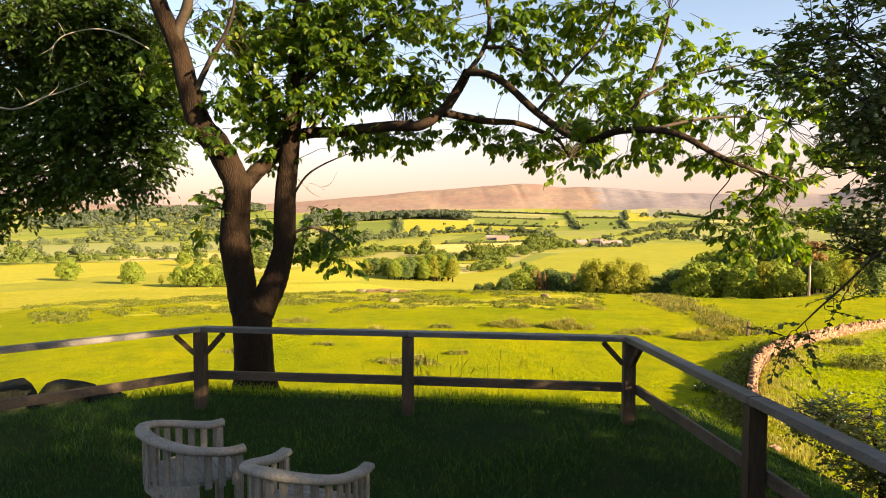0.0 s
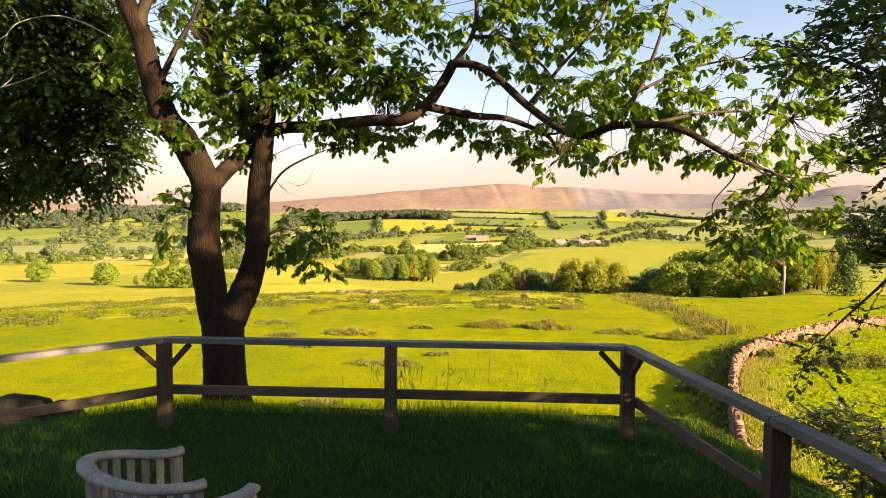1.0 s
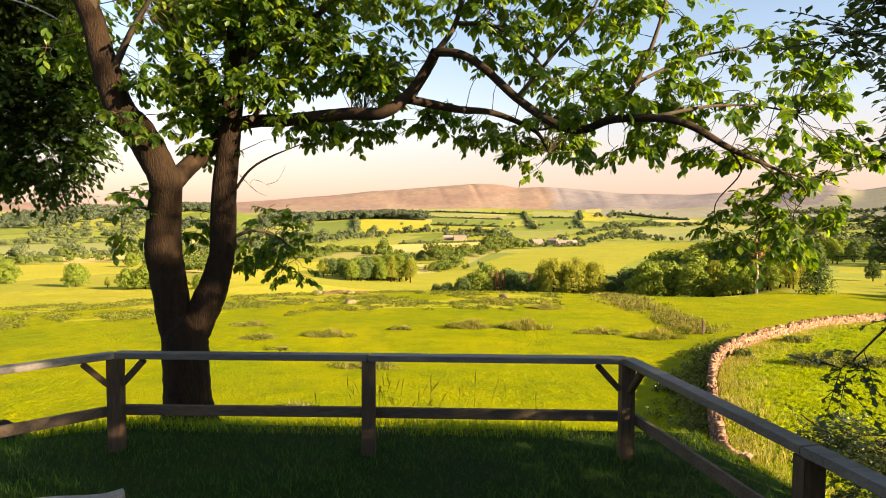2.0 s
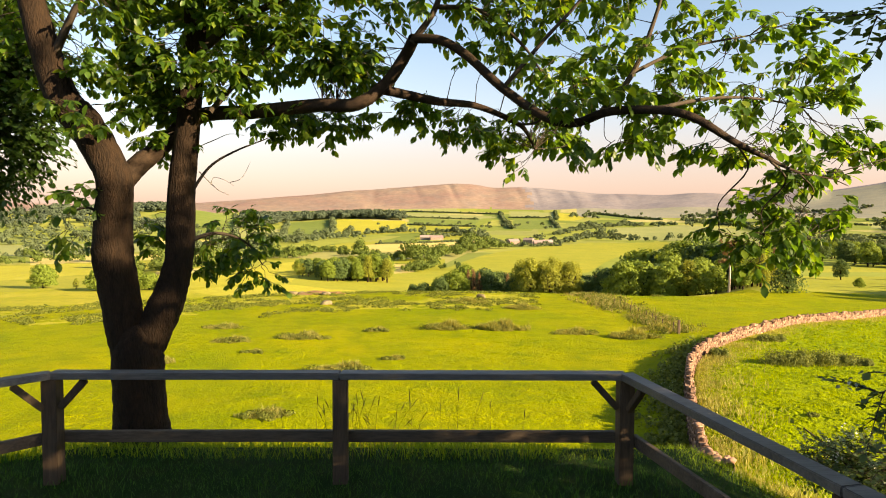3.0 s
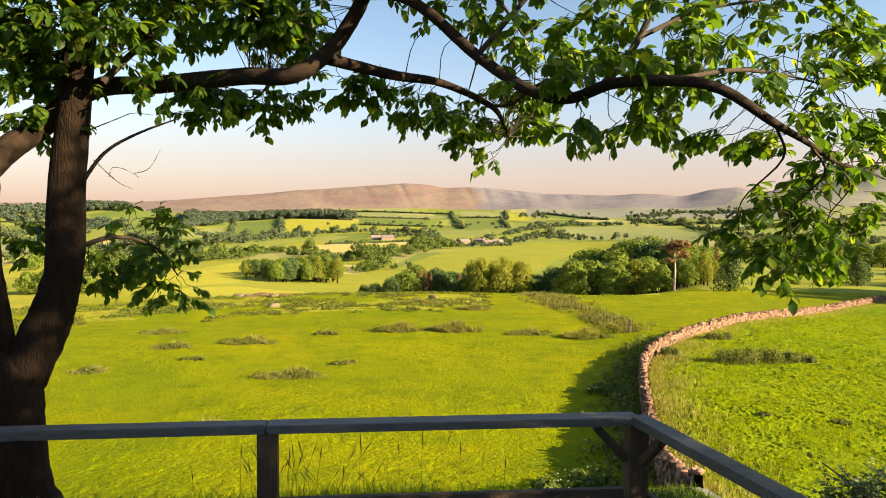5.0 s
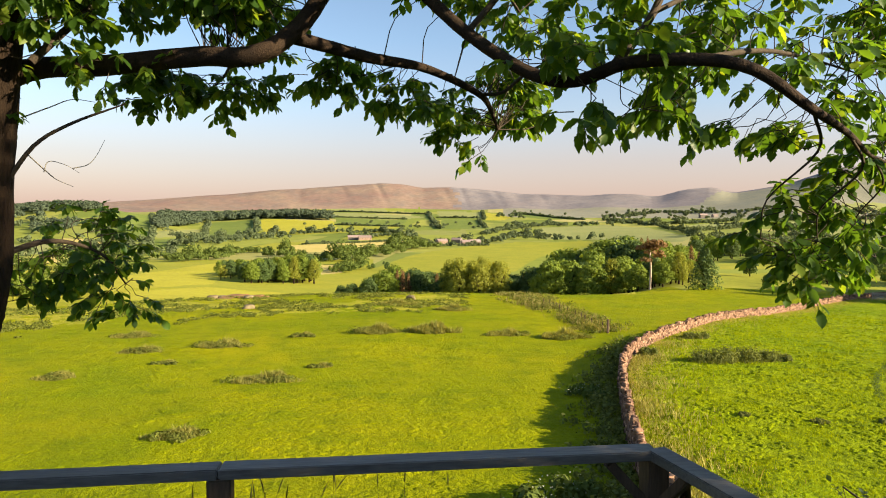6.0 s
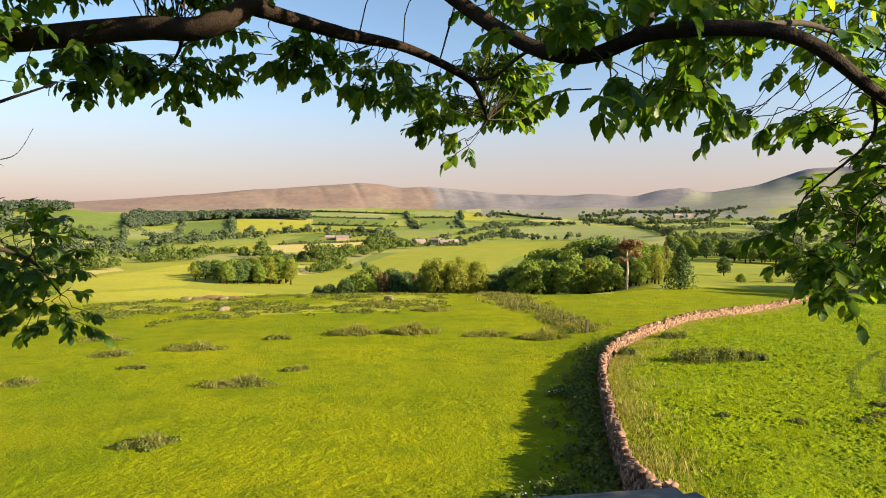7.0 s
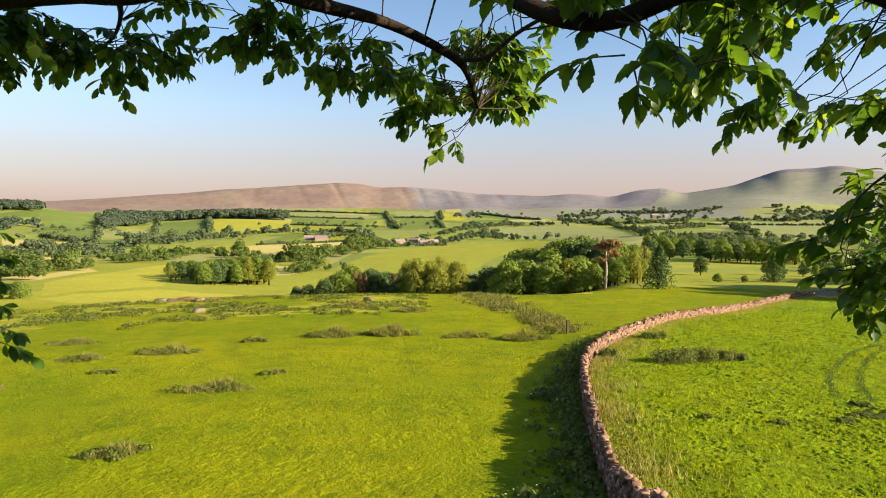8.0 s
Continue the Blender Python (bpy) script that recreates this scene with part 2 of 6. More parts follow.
def tube(line, sides, rough=0.0, rng=None):
    """Vertices and triangles of a tube along (x, y, z, r) rows."""
    line = np.asarray(line, float)
    c, r = line[:, :3], line[:, 3]
    d = np.gradient(c, axis=0)
    d /= np.linalg.norm(d, axis=1)[:, None] + 1e-9
    up = np.where(np.abs(d[:, 2:3]) > .9, np.array([[1.0, 0, 0]]), np.array([[0, 0, 1.0]]))
    mean = d.mean(0)
    up = np.tile(np.array([1.0, 0, 0]) if abs(mean[2]) > .7 * np.linalg.norm(mean) else np.array([0, 0, 1.0]), (len(c), 1))
    a = np.cross(d, up)
    a /= np.linalg.norm(a, axis=1)[:, None] + 1e-9
    b = np.cross(d, a)
    th = np.arange(sides) * 2 * np.pi / sides
    rr = np.repeat(r[:, None], sides, 1)
    if rough:
        rr = rr * (1 + rough * (rng.normal(size=(1, sides)) * .8 + rng.normal(size=rr.shape) * .5))
    v = c[:, None] + rr[..., None] * (np.cos(th)[None, :, None] * a[:, None] + np.sin(th)[None, :, None] * b[:, None])
    n = len(c)
    i, j = np.meshgrid(np.arange(n - 1), np.arange(sides), indexing="ij")
    k = (j + 1) % sides
    q = np.stack([i * sides + j, i * sides + k, (i + 1) * sides + k, (i + 1) * sides + j], -1).reshape(-1, 4)
    tris = np.vstack([q[:, [0, 1, 2]], q[:, [0, 2, 3]]])
    return v.reshape(-1, 3), tris


def merge(chunks):
    vs, fs, k = [], [], 0
    for v, f in chunks:
        vs.append(v), fs.append(np.asarray(f) + k)
        k += len(v)
    return np.vstack(vs), np.vstack(fs)


def strew(v, f, rot, at):
    """Many copies of one small form, as one set of arrays. rot: n x 3 x 3 (with its size), at: n x 3."""
    n = len(at)
    vv = np.einsum("nij,kj->nki", rot, v) + at[:, None]
    ff = f[None] + (np.arange(n) * len(v))[:, None, None]
    return vv.reshape(-1, 3), ff.reshape(-1, 3)


def unit(a):
    return a / (np.linalg.norm(a, axis=-1, keepdims=True) + 1e-9)


def axes(fwd, up, size):
    """Rotations whose y runs along fwd and whose z lies near up."""
    y = unit(fwd)
    x = unit(np.cross(y, up))
    z = np.cross(x, y)
    return np.stack([x, y, z], -1) * np.asarray(size)[:, None, None]


def leaf_form():
    """A toothed elm leaf, one long along y: folded along its rib, widest past the middle, the tip drawn out and bent down."""
    ys, ws = (0, .2, .42, .63, .82, 1.06), (0, .17, .285, .3, .2, 0)
    rib = [(0, y, -.2 * y * y) for y in ys]
    v, f = list(rib), []
    for sg in (-1, 1):
        k = len(v)
        v += [(sg * w, y + .05, -.2 * y * y + .17 * w) for y, w in zip(ys[1:5], ws[1:5])]
        v += [(sg * (w - .06), y + .1, -.2 * y * y + .13 * w) for y, w in zip(ys[2:5], ws[2:5])]
        e = [k, k + 1, k + 4, k + 2, k + 5, k + 3, k + 6]
        fan = [(0, 1, e[0]), (1, e[1], e[0]), (1, 2, e[1]), (2, e[2], e[1]), (2, e[3], e[2]), (2, 3, e[3]), (3, e[4], e[3]), (3, e[5], e[4]), (3, 4, e[5]), (4, e[6], e[5]), (4, 5, e[6])]
        f += [q if sg > 0 else q[::-1] for q in fan]
    return np.array(v, float), np.array(f)


LEAF_V, LEAF_F = leaf_form()
SMALL_V = np.array([(0, 0, 0), (-.36, .55, .06), (.36, .55, .06), (0, 1, -.05)], float)
SMALL_F = np.array([(0, 3, 1), (0, 2, 3)])
BLADE_V = np.array([(-.03, 0, 0), (.03, 0, 0), (-.022, .12, .5), (.022, .12, .5), (0, .42, 1)], float)
BLADE_F = np.array([(0, 1, 3), (0, 3, 2), (2, 3, 4)])


def in_ball(rng, n):
    p = unit(rng.normal(size=(n, 3)))
    return p * rng.random((n, 1)) ** .45


def foliage(rng, blobs, wood, leaf, leaf_v, leaf_f, per=8, shoot=.4, droop=.35, join=.5, flat=.5, tuft=False):
    """Shoots with leaves in ellipsoid masses (x, y, z, rx, ry, rz, shoots), each mass tied by twigs to the nearest wood.
    Returns twigs and leaves as arrays."""
    twigs, starts, dirs, lens = [], [], [], []
    for bx, by, bz, rx, ry, rz, n in blobs:
        c = np.array((bx, by, bz))
        p = c + in_ball(rng, n) * (rx, ry, rz)
        k = np.argmin(((p[:, None] - wood[None, :, :3]) ** 2).sum(-1), 1)
        near = np.sqrt(((p - wood[k, :3]) ** 2).sum(-1))
        k2 = np.clip(k + rng.integers(-9, 10, n), 0, len(wood) - 1)
        k = np.where(np.sqrt(((p - wood[k2, :3]) ** 2).sum(-1)) < near * 1.2 + .06, k2, k)
        root = wood[k, :3]
        d = unit(p - root) * .8 + rng.normal(size=(n, 3)) * .55
        d[:, 2] = d[:, 2] * (1 - flat) - droop * rng.random(n)
        d = unit(d)
        starts.append(p), dirs.append(d)
        lens.append(shoot * rng.uniform(.6, 1.3, n))
        for i in range(n):
            if rng.random() < join:
                a, b = root[i], p[i]
                gap = np.linalg.norm(b - a)
                m = (a + b) / 2 + rng.normal(size=3) * gap * .16 + (0, 0, gap * .06)
                twigs.append(tube(spline([(*a, .0028 + .003 * gap), (*m, .0026 + .0015 * gap), (*b, .0025)], 3), 4))
    p, d, ln = np.vstack(starts), np.vstack(dirs), np.concatenate(lens)
    n = len(p)
    bend = np.array([0, 0, -1.0]) * (droop * ln)[:, None]
    for i in range(n):
        e = p[i] + d[i] * ln[i]
        twigs.append(tube([(*p[i], .0035), (*((p[i] + e) / 2 + bend[i] * .2), .0028), (*(e + bend[i] * .8), .0015)], 3))
    t = np.linspace(.45, 1, per) if tuft else np.linspace(.12, 1, per)
    tt = np.tile(t, (n, 1)) + rng.normal(size=(n, per)) * .04
    at = p[:, None] + d[:, None] * (ln[:, None] * tt)[..., None] + bend[:, None] * (.8 * tt ** 2)[..., None]
    side = unit(np.cross(d, (0, 0, 1.0)))
    sign = np.where(np.arange(per) % 2, 1.0, -1.0)
    fwd = d[:, None] * .55 + side[:, None] * (sign * .9)[None, :, None] + rng.normal(size=(n, per, 3)) * .3
    fwd[:, -1] = d + rng.normal(size=(n, 3)) * .2
    if tuft:
        # leaves spread round the shoot's end and hang outwards
        turn = np.arange(per) * 2.4 + rng.uniform(0, 6.3, (n, 1))
        fwd = d[:, None] * .45 + side[:, None] * np.cos(turn)[..., None] + np.cross(side, d)[:, None] * (np.sin(turn) * .6)[..., None] + rng.normal(size=(n, per, 3)) * .15
        fwd[:, -1] = d + rng.normal(size=(n, 3)) * .2
        fwd[..., 2] -= .35
    fwd[..., 2] -= droop * 1.1
    up = np.array([0, 0, 1.0]) + rng.normal(size=(n, per, 3)) * .35
    size = leaf * rng.uniform(.55, 1.2, (n, per))
    rot = axes(fwd.reshape(-1, 3), up.reshape(-1, 3), size.ravel())
    return merge(twigs), strew(leaf_v, leaf_f, rot, at.reshape(-1, 3))

# ---- ground ----
CX, CY = 0.0, 4.25
R_N = np.array([26, 38, 55, 76, 98, 110, 123, 153, 204, 272, 382, 510, 765, 1105, 1530, 2125, 2550, 2805, 3145], float)
Z_L = np.array([-7.5, -8.0, -8.5, -9.3, -10.6, -11.9, -14.1, -19.6, -23.8, -27.2, -31.4, -34.9, -39.9, -38.2, -31.4, -15.3, 4.2, 10.2, 4.2], float)
Z_M = np.array([-7.5, -8.0, -8.5, -9.3, -10.5, -11.6, -13.6, -20.4, -28.1, -34.9, -39.1, -40.8, -39.1, -31.4, -21.2, -3.4, 17.0, 23.8, 17.0], float)
Z_R = np.array([-7.1, -7.5, -7.9, -9.0, -10.4, -10.9, -11.4, -13.2, -15.7, -17.4, -20.4, -21.2, -22.1, -21.2, -17.0, -6.8, 17.0, 34.0, 46.8], float)
# crest of the fells: bearing, height angle (tangent), distance
AZ_F = np.array([-60, -45, -32, -24, -20, -14, -9, -4, -1, 1, 3.1, 4.3, 8.2, 11.4, 14, 16.5, 19, 21.6, 24, 25.6, 28, 30.3, 31.5, 33.5, 35.7, 38.9, 42.8, 46, 52, 70], float)
EL_F = np.array([.02, .02, .015, .016, .021, .03, .0385, .0455, .0495, .0515, .0512, .046, .0455, .0412, .0375, .035, .0345, .036, .035, .0315, .041, .046, .037, .041, .048, .0666, .0712, .06, .05, .03], float)


def smooth(a):
    a = np.clip(a, 0, 1)
    return a * a * (3 - 2 * a)


def wave(x, y, s, k=0.0):
    x, y = x / s, y / s
    return (np.sin(x * 1.3 + 1.7 * np.sin(y * .7 + k) + k) + np.sin(y * 1.1 + 1.3 * np.sin(x * .9 + 2 + k)) + .5 * np.sin(2.3 * x + 2.9 * y + k)) / 2.5


WALL_Y = np.array([8.5, 12, 15.5, 18.7, 21, 24.5, 29.1, 33.6, 37.5, 42.2, 45.9, 50.6, 56, 63.4, 70.4, 87, 107], float)
WALL_X = np.array([5.0, 5.6, 6.4, 7.55, 8.3, 9.55, 11.1, 12.8, 14.3, 16.5, 18.7, 22.5, 28, 35, 45.4, 65, 93], float)


def height(x, y):
    """The ground's height over a point of the plan."""
    x, y = np.asarray(x, float), np.asarray(y, float)
    r = np.hypot(x - CX, y - CY)
    az = np.degrees(np.arctan2(x - CX, y - CY))
    lr = np.log(np.maximum(r, 26))
    zl, zm, zr = (np.interp(lr, np.log(R_N), z) for z in (Z_L, Z_M, Z_R))
    a = smooth((az + 24) / 26)
    b = smooth((az - 17) / 12)
    far = zl * (1 - a) + zm * a * (1 - b) + zr * b
    far = far + wave(x, y, 9, 1.0) * .12 * smooth((r - 25) / 20) + wave(x, y, 160, .4) * 2.2 * smooth((r - 260) / 300)
    # fells
    crest = (np.interp(az - .5, AZ_F, EL_F) + np.interp(az, AZ_F, EL_F) + np.interp(az + .5, AZ_F, EL_F)) / 3 * 3650 * (1.04 + .015 * wave(az, r * 0, 1.1) + .05 * wave(az, r * 0, 2.1, 2) * smooth((az - 6) / 5) * smooth((34 - az) / 6))
    f = smooth((r - 2800) / 850)
    gully = np.ones_like(r)
    for ga, gs, gw, gd in ((-11.5, .002, .5, .05), (-6, -.0015, .4, .06), (.2, .0022, .26, .08), (3.1, .0012, .5, .035), (6.2, .0024, .3, .05), (-3, .002, .35, .05), (8, .0015, .3, .06), (11, .002, .35, .07), (15.2, .002, .4, .07), (9.5, .002, .8, .08), (13, .0018, .7, .1), (17.5, -.001, .8, .07), (37.5, .002, .8, .06), (42, -.002, .9, .06)):
        gully = gully - .42 * gd * np.exp(-((az - ga - gs * (3650 - r)) / gw) ** 2) * smooth((3640 - r) / 200)
    gully = gully + (.022 * wave(x, y, 150, 3) + .007 * wave(x, y, 60, 1)) * smooth((3600 - r) / 200)
    far = far * (1 - f) + crest * f * gully
    # a wooded knoll and a ridge on the valley's far side
    for ka, kr, sa, sr, kh in ((-23, 1780, 5.5, 420, 41), (-7.5, 1950, 7, 300, 12), (37, 2800, 6, 380, 51), (-32, 1950, 6, 420, 34), (20.5, 3080, 3.2, 190, 16), (13.5, 3120, 2.6, 190, 16)):
        far = far + kh * np.exp(-((az - ka) / sa) ** 2 - ((r - kr) / sr) ** 2)
    # the bank below the terrace
    edge = np.maximum(np.maximum(y - 6.4, (x - 1.7) * .966 + (y - 4.25) * .26 - .2), (-x - 4.6) * .577 + (y - 5.2) * .817 - .25)
    s = np.maximum(edge, 0)
    bank = np.interp(s, [0, .5, 1.3, 3.4, 6.8, 11, 15.3, 20.4, 25.5, 340], [0, -.05, -.34, -1.6, -3.65, -5.6, -6.8, -7.4, -7.55, -7.8])
    m = smooth((s - 13.6) / 12)
    z = bank * (1 - m) + far * m
    # the pasture inside the wall lies higher
    step = smooth((x - np.interp(y, WALL_Y, WALL_X) - .1) / .4) * np.interp(y, [7, 12, 25, 37, 47], [0, .25, .3, .25, 0])
    return z + step


def plan(az, r):
    """The plan's x, y at a bearing and a distance from the terrace."""
    return CX + r * math.sin(radians(az)), CY + r * math.cos(radians(az))


FIELDS = []


def field(mat, *corners):
    """A far field by its corners, each a bearing in degrees and a distance in metres."""
    FIELDS.append((mat, corners))


def inside(az, r, corners):
    """Which places lie within a field; distances compared by their logarithm."""
    q = np.log(r)
    hit = np.zeros(az.shape, bool)
    for (a0, r0), (a1, r1) in zip(corners, corners[1:] + corners[:1]):
        q0, q1 = math.log(r0), math.log(r1)
        if q0 != q1:
            hit ^= ((q0 > q) != (q1 > q)) & (az < (a1 - a0) * (q - q0) / (q1 - q0) + a0)
    return hit


field(DEEP, (-22.6, 1720), (-18.4, 1920), (-18.7, 1076), (-22.7, 1147))
field(HAZY, (-18.5, 1310), (-15.0, 1450), (-15.3, 1217), (-18.4, 1100))
field(DEEP, (-18.7, 1060), (-15.8, 1095), (-16.0, 860), (-18.8, 860))
field(DEEP, (-13.9, 1750), (-10.3, 1840), (-10.2, 1330), (-14.6, 1010))
field(HAY, (-9.9, 1830), (-3.5, 1720), (-3.1, 1400), (-9.75, 1250))
field(LUSH, (-9.7, 1235), (-3.0, 1380), (-2.2, 1215), (-9.9, 1150))
field(LUSH, (-13.4, 800), (-5.6, 975), (-6.55, 770), (-10, 755))
field(PALE, (-5.5, 900), (2.2, 990), (4.0, 950), (3.8, 846), (-.15, 794), (-2.8, 722), (-6.5, 751), (-7.4, 853))
field(LUSH, (-2.4, 1070), (1.7, 1195), (3.9, 1000), (-2.8, 1000))
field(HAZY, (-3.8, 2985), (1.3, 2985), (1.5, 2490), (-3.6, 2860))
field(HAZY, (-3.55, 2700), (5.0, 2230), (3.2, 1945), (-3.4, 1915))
field(DEEP, (-3.4, 1880), (3.3, 1900), (2.7, 1510), (-3.2, 1585))
field(LUSH, (-2.9, 1540), (2.6, 1490), (.8, 1200), (-2.2, 1190))
field(PALE, (-5.3, 545), (-3.2, 548), (-2.8, 456), (-5.4, 426))
field(LUSH, (-3.1, 396), (1.0, 557), (5.1, 739), (9.3, 850), (13.1, 924), (19.8, 958), (20.8, 863), (15.8, 674), (13.0, 482), (3.0, 400))
field(HAY, (-22.3, 360), (-13.1, 580), (-13.4, 373), (-14.0, 327), (-22.8, 266))
field(HAY, (-23.0, 250), (-14.5, 305), (-7.7, 289), (-13.0, 236), (-20.5, 215))
field(PALE, (-25.1, 1120), (-20.3, 1000), (-20.0, 880), (-25.1, 950))
field(PALE, (-25.2, 425), (-23.3, 430), (-19.4, 510), (-18.8, 470), (-23.0, 378), (-25.2, 385))
field(PALE, (-34, 739), (-21.5, 739), (-21.1, 640), (-34, 609))
field(HAY, (-45, 600), (-26.0, 600), (-25.6, 440), (-45, 330))
field(HAZY, (-45, 1000), (-26, 1000), (-26, 790), (-45, 760))
field(HAY, (10.5, 2800), (12.7, 2235), (12.2, 2045), (10.5, 2025))
field(DEEP, (6.3, 2033), (9.8, 2033), (11.2, 1362), (6.5, 1362))
field(HAZY, (6.1, 2900), (10.2, 2900), (10.0, 2180), (6.1, 2180))
field(DEEP, (13.2, 2900), (19.5, 2025), (14.6, 2175), (12.9, 2400))
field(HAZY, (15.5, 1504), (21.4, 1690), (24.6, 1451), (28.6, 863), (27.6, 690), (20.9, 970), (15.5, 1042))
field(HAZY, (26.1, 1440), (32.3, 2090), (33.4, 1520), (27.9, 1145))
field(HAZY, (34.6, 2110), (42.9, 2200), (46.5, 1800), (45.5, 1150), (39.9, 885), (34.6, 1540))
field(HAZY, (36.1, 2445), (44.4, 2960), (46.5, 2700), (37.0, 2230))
field(LUSH, (26.1, 163), (28.9, 225), (29.3, 161), (28.1, 120))
field(LUSH, (30.6, 302), (38.0, 400), (44.0, 330), (38.0, 290), (30.8, 250))
field(LUSH, (29.6, 222), (38.4, 256), (46, 227), (40, 150), (30.6, 142))


def build_ground():
    """One sheet of ground from the terrace to the fells, finer where the land is seen."""
    az = np.concatenate([np.arange(-180, -44, 4.0), np.arange(-44, 54, .16), np.arange(54, 180, 4.0)])
    r = np.concatenate([[.02], np.arange(.4, 6, .25), 6 * 1.05 ** np.arange(0, 34), 6 * 1.05 ** 34 * 1.021 ** np.arange(0, 243)])
    r = r[r < 4900]
    r = np.append(r, 4900)
    r = np.sort(np.concatenate([r, ((r[1:] + r[:-1]) / 2)[(r[1:] > 180) & (r[1:] < 900)]]))
    A, R = np.meshgrid(np.radians(az), r)
    X, Y = CX + R * np.sin(A), CY + R * np.cos(A)
    Z = height(X, Y)
    # tussocky unevenness of the near land
    Z = Z + wave(X, Y, .35, .3) * .02 * smooth((R - 3) / 4) * smooth((60 - R) / 40)
    nr, na = X.shape
    me = bpy.data.meshes.new("ground")
    i, j = np.meshgrid(np.arange(nr - 1), np.arange(na), indexing="ij")
    k = (j + 1) % na
    q = np.stack([i * na + j, i * na + k, (i + 1) * na + k, (i + 1) * na + j], -1).reshape(-1, 4)[:, ::-1].astype(np.int32)
    me.vertices.add(nr * na)
    me.vertices.foreach_set("co", np.stack([X, Y, Z], -1).astype(np.float32).ravel())
    me.loops.add(q.size)
    me.loops.foreach_set("vertex_index", q.ravel())
    me.polygons.add(len(q))
    me.polygons.foreach_set("loop_start", np.arange(0, q.size, 4, dtype=np.int32))
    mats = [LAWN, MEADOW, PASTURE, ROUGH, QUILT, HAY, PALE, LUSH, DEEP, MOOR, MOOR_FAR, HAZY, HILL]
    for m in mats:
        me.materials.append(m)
    am = np.degrees((A[:-1] + A[1:]) / 2)
    rm = (R[:-1] + R[1:]) / 2
    xm, ym = CX + rm * np.sin(np.radians(am)), CY + rm * np.cos(np.radians(am))
    idx = np.full(am.shape, 4)
    idx[rm < 150] = 1
    idx[(rm > 72) & (rm < 100) & (wave(xm, ym, 7, .5) > -.1) & (am < 8)] = 3
    idx[(rm > 108) & (rm < 290) & (am < -2)] = 3
    idx[(rm > 110) & (rm < 200) & (am >= -2) & (am < 24)] = 3
    right = (xm > np.interp(ym, WALL_Y, WALL_X)) & (ym < 100) & (ym > 9)
    idx[right] = 2
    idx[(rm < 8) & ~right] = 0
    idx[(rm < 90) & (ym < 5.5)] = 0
    idx[(idx == 4) & (rm < 620) & (am < 0)] = 7
    for m, corners in FIELDS:
        idx[inside(am + .12 * wave(rm, am * 0, 60), rm * (1 + .012 * wave(am, rm * 0, .8)), corners)] = mats.index(m)
    # far hills and fells take the colours with haze mixed in
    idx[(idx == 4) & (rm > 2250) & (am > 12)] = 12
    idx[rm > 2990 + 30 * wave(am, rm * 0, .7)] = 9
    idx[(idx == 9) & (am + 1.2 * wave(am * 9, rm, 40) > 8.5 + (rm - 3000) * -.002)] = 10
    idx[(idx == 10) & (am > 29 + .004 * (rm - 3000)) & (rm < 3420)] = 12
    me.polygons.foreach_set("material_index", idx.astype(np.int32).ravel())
    me.update(calc_edges=True)
    me.polygons.foreach_set("use_smooth", [True] * len(me.polygons))
    return tagged(new("ground", me), "grass terrace, sunlit meadow and valley farmland rising to fells", "ground", "", "structure")


build_ground()


# ---- terrace fence ----
RAIL_TOP, RAIL_H, RAIL_W = .855, .052, .115


def timber(name, a, b, w, h, mat, parent, label="", bevel=.006):
    """A sawn timber from a to b."""
    a, b = Vector(a), Vector(b)
    ln = (b - a).length
    m = Matrix.Translation((a + b) / 2) @ (b - a).to_track_quat("X", "Z").to_matrix().to_4x4()
    return part(name, box(ln, w, h, m, bevel, .0015), mat, parent, label)


def fence_run(label, posts, first, braces):
    """Posts with a flat handrail on top and a lower rail on the outer side."""
    fence = thing("fence", label, "fence", (*posts[0], 0))
    inv = Vector((*posts[0], 0))
    out = []
    for i, (x, y) in enumerate(posts):
        if i or first:
            g = float(height(x, y))
            p = part("post", box(.112, .112, RAIL_TOP - RAIL_H + .3 - g, pose(x - inv.x, y - inv.y, (RAIL_TOP - RAIL_H - .3 + g) / 2, 0, 0, 3), .007, .002), POST, fence, "square sawn post, brown and weathered")
            out.append(p)
    for (x0, y0), (x1, y1) in zip(posts, posts[1:]):
        a, b = Vector((x0, y0, 0)) - inv, Vector((x1, y1, 0)) - inv
        d = (b - a).normalized()
        n = Vector((-d.y, d.x, 0))
        if (a + inv + n - Vector((-1, 3.5, 0))).length < (a + inv - n - Vector((-1, 3.5, 0))).length:
            n = -n
        timber("top_rail", a + d * .003 + Vector((0, 0, RAIL_TOP - RAIL_H / 2)), b - d * .003 + Vector((0, 0, RAIL_TOP - RAIL_H / 2)), RAIL_W, RAIL_H, RAIL, fence, "flat silver-grey handrail")
        o = n * .079
        timber("lower_rail", a + o + Vector((0, 0, .33)), b + o + Vector((0, 0, .33)), .045, .088, LOWER, fence, "brown weathered lower rail")
    for (x, y), (tx, ty) in braces:
        a = Vector((x, y, 0)) - inv
        d = (Vector((tx, ty, 0)) - Vector((x, y, 0))).normalized()
        timber("brace", a + d * .06 + Vector((0, 0, .58)), a + d * .25 + Vector((0, 0, RAIL_TOP - RAIL_H - .015)), .05, .05, POST, fence, "short diagonal brace")
    return fence


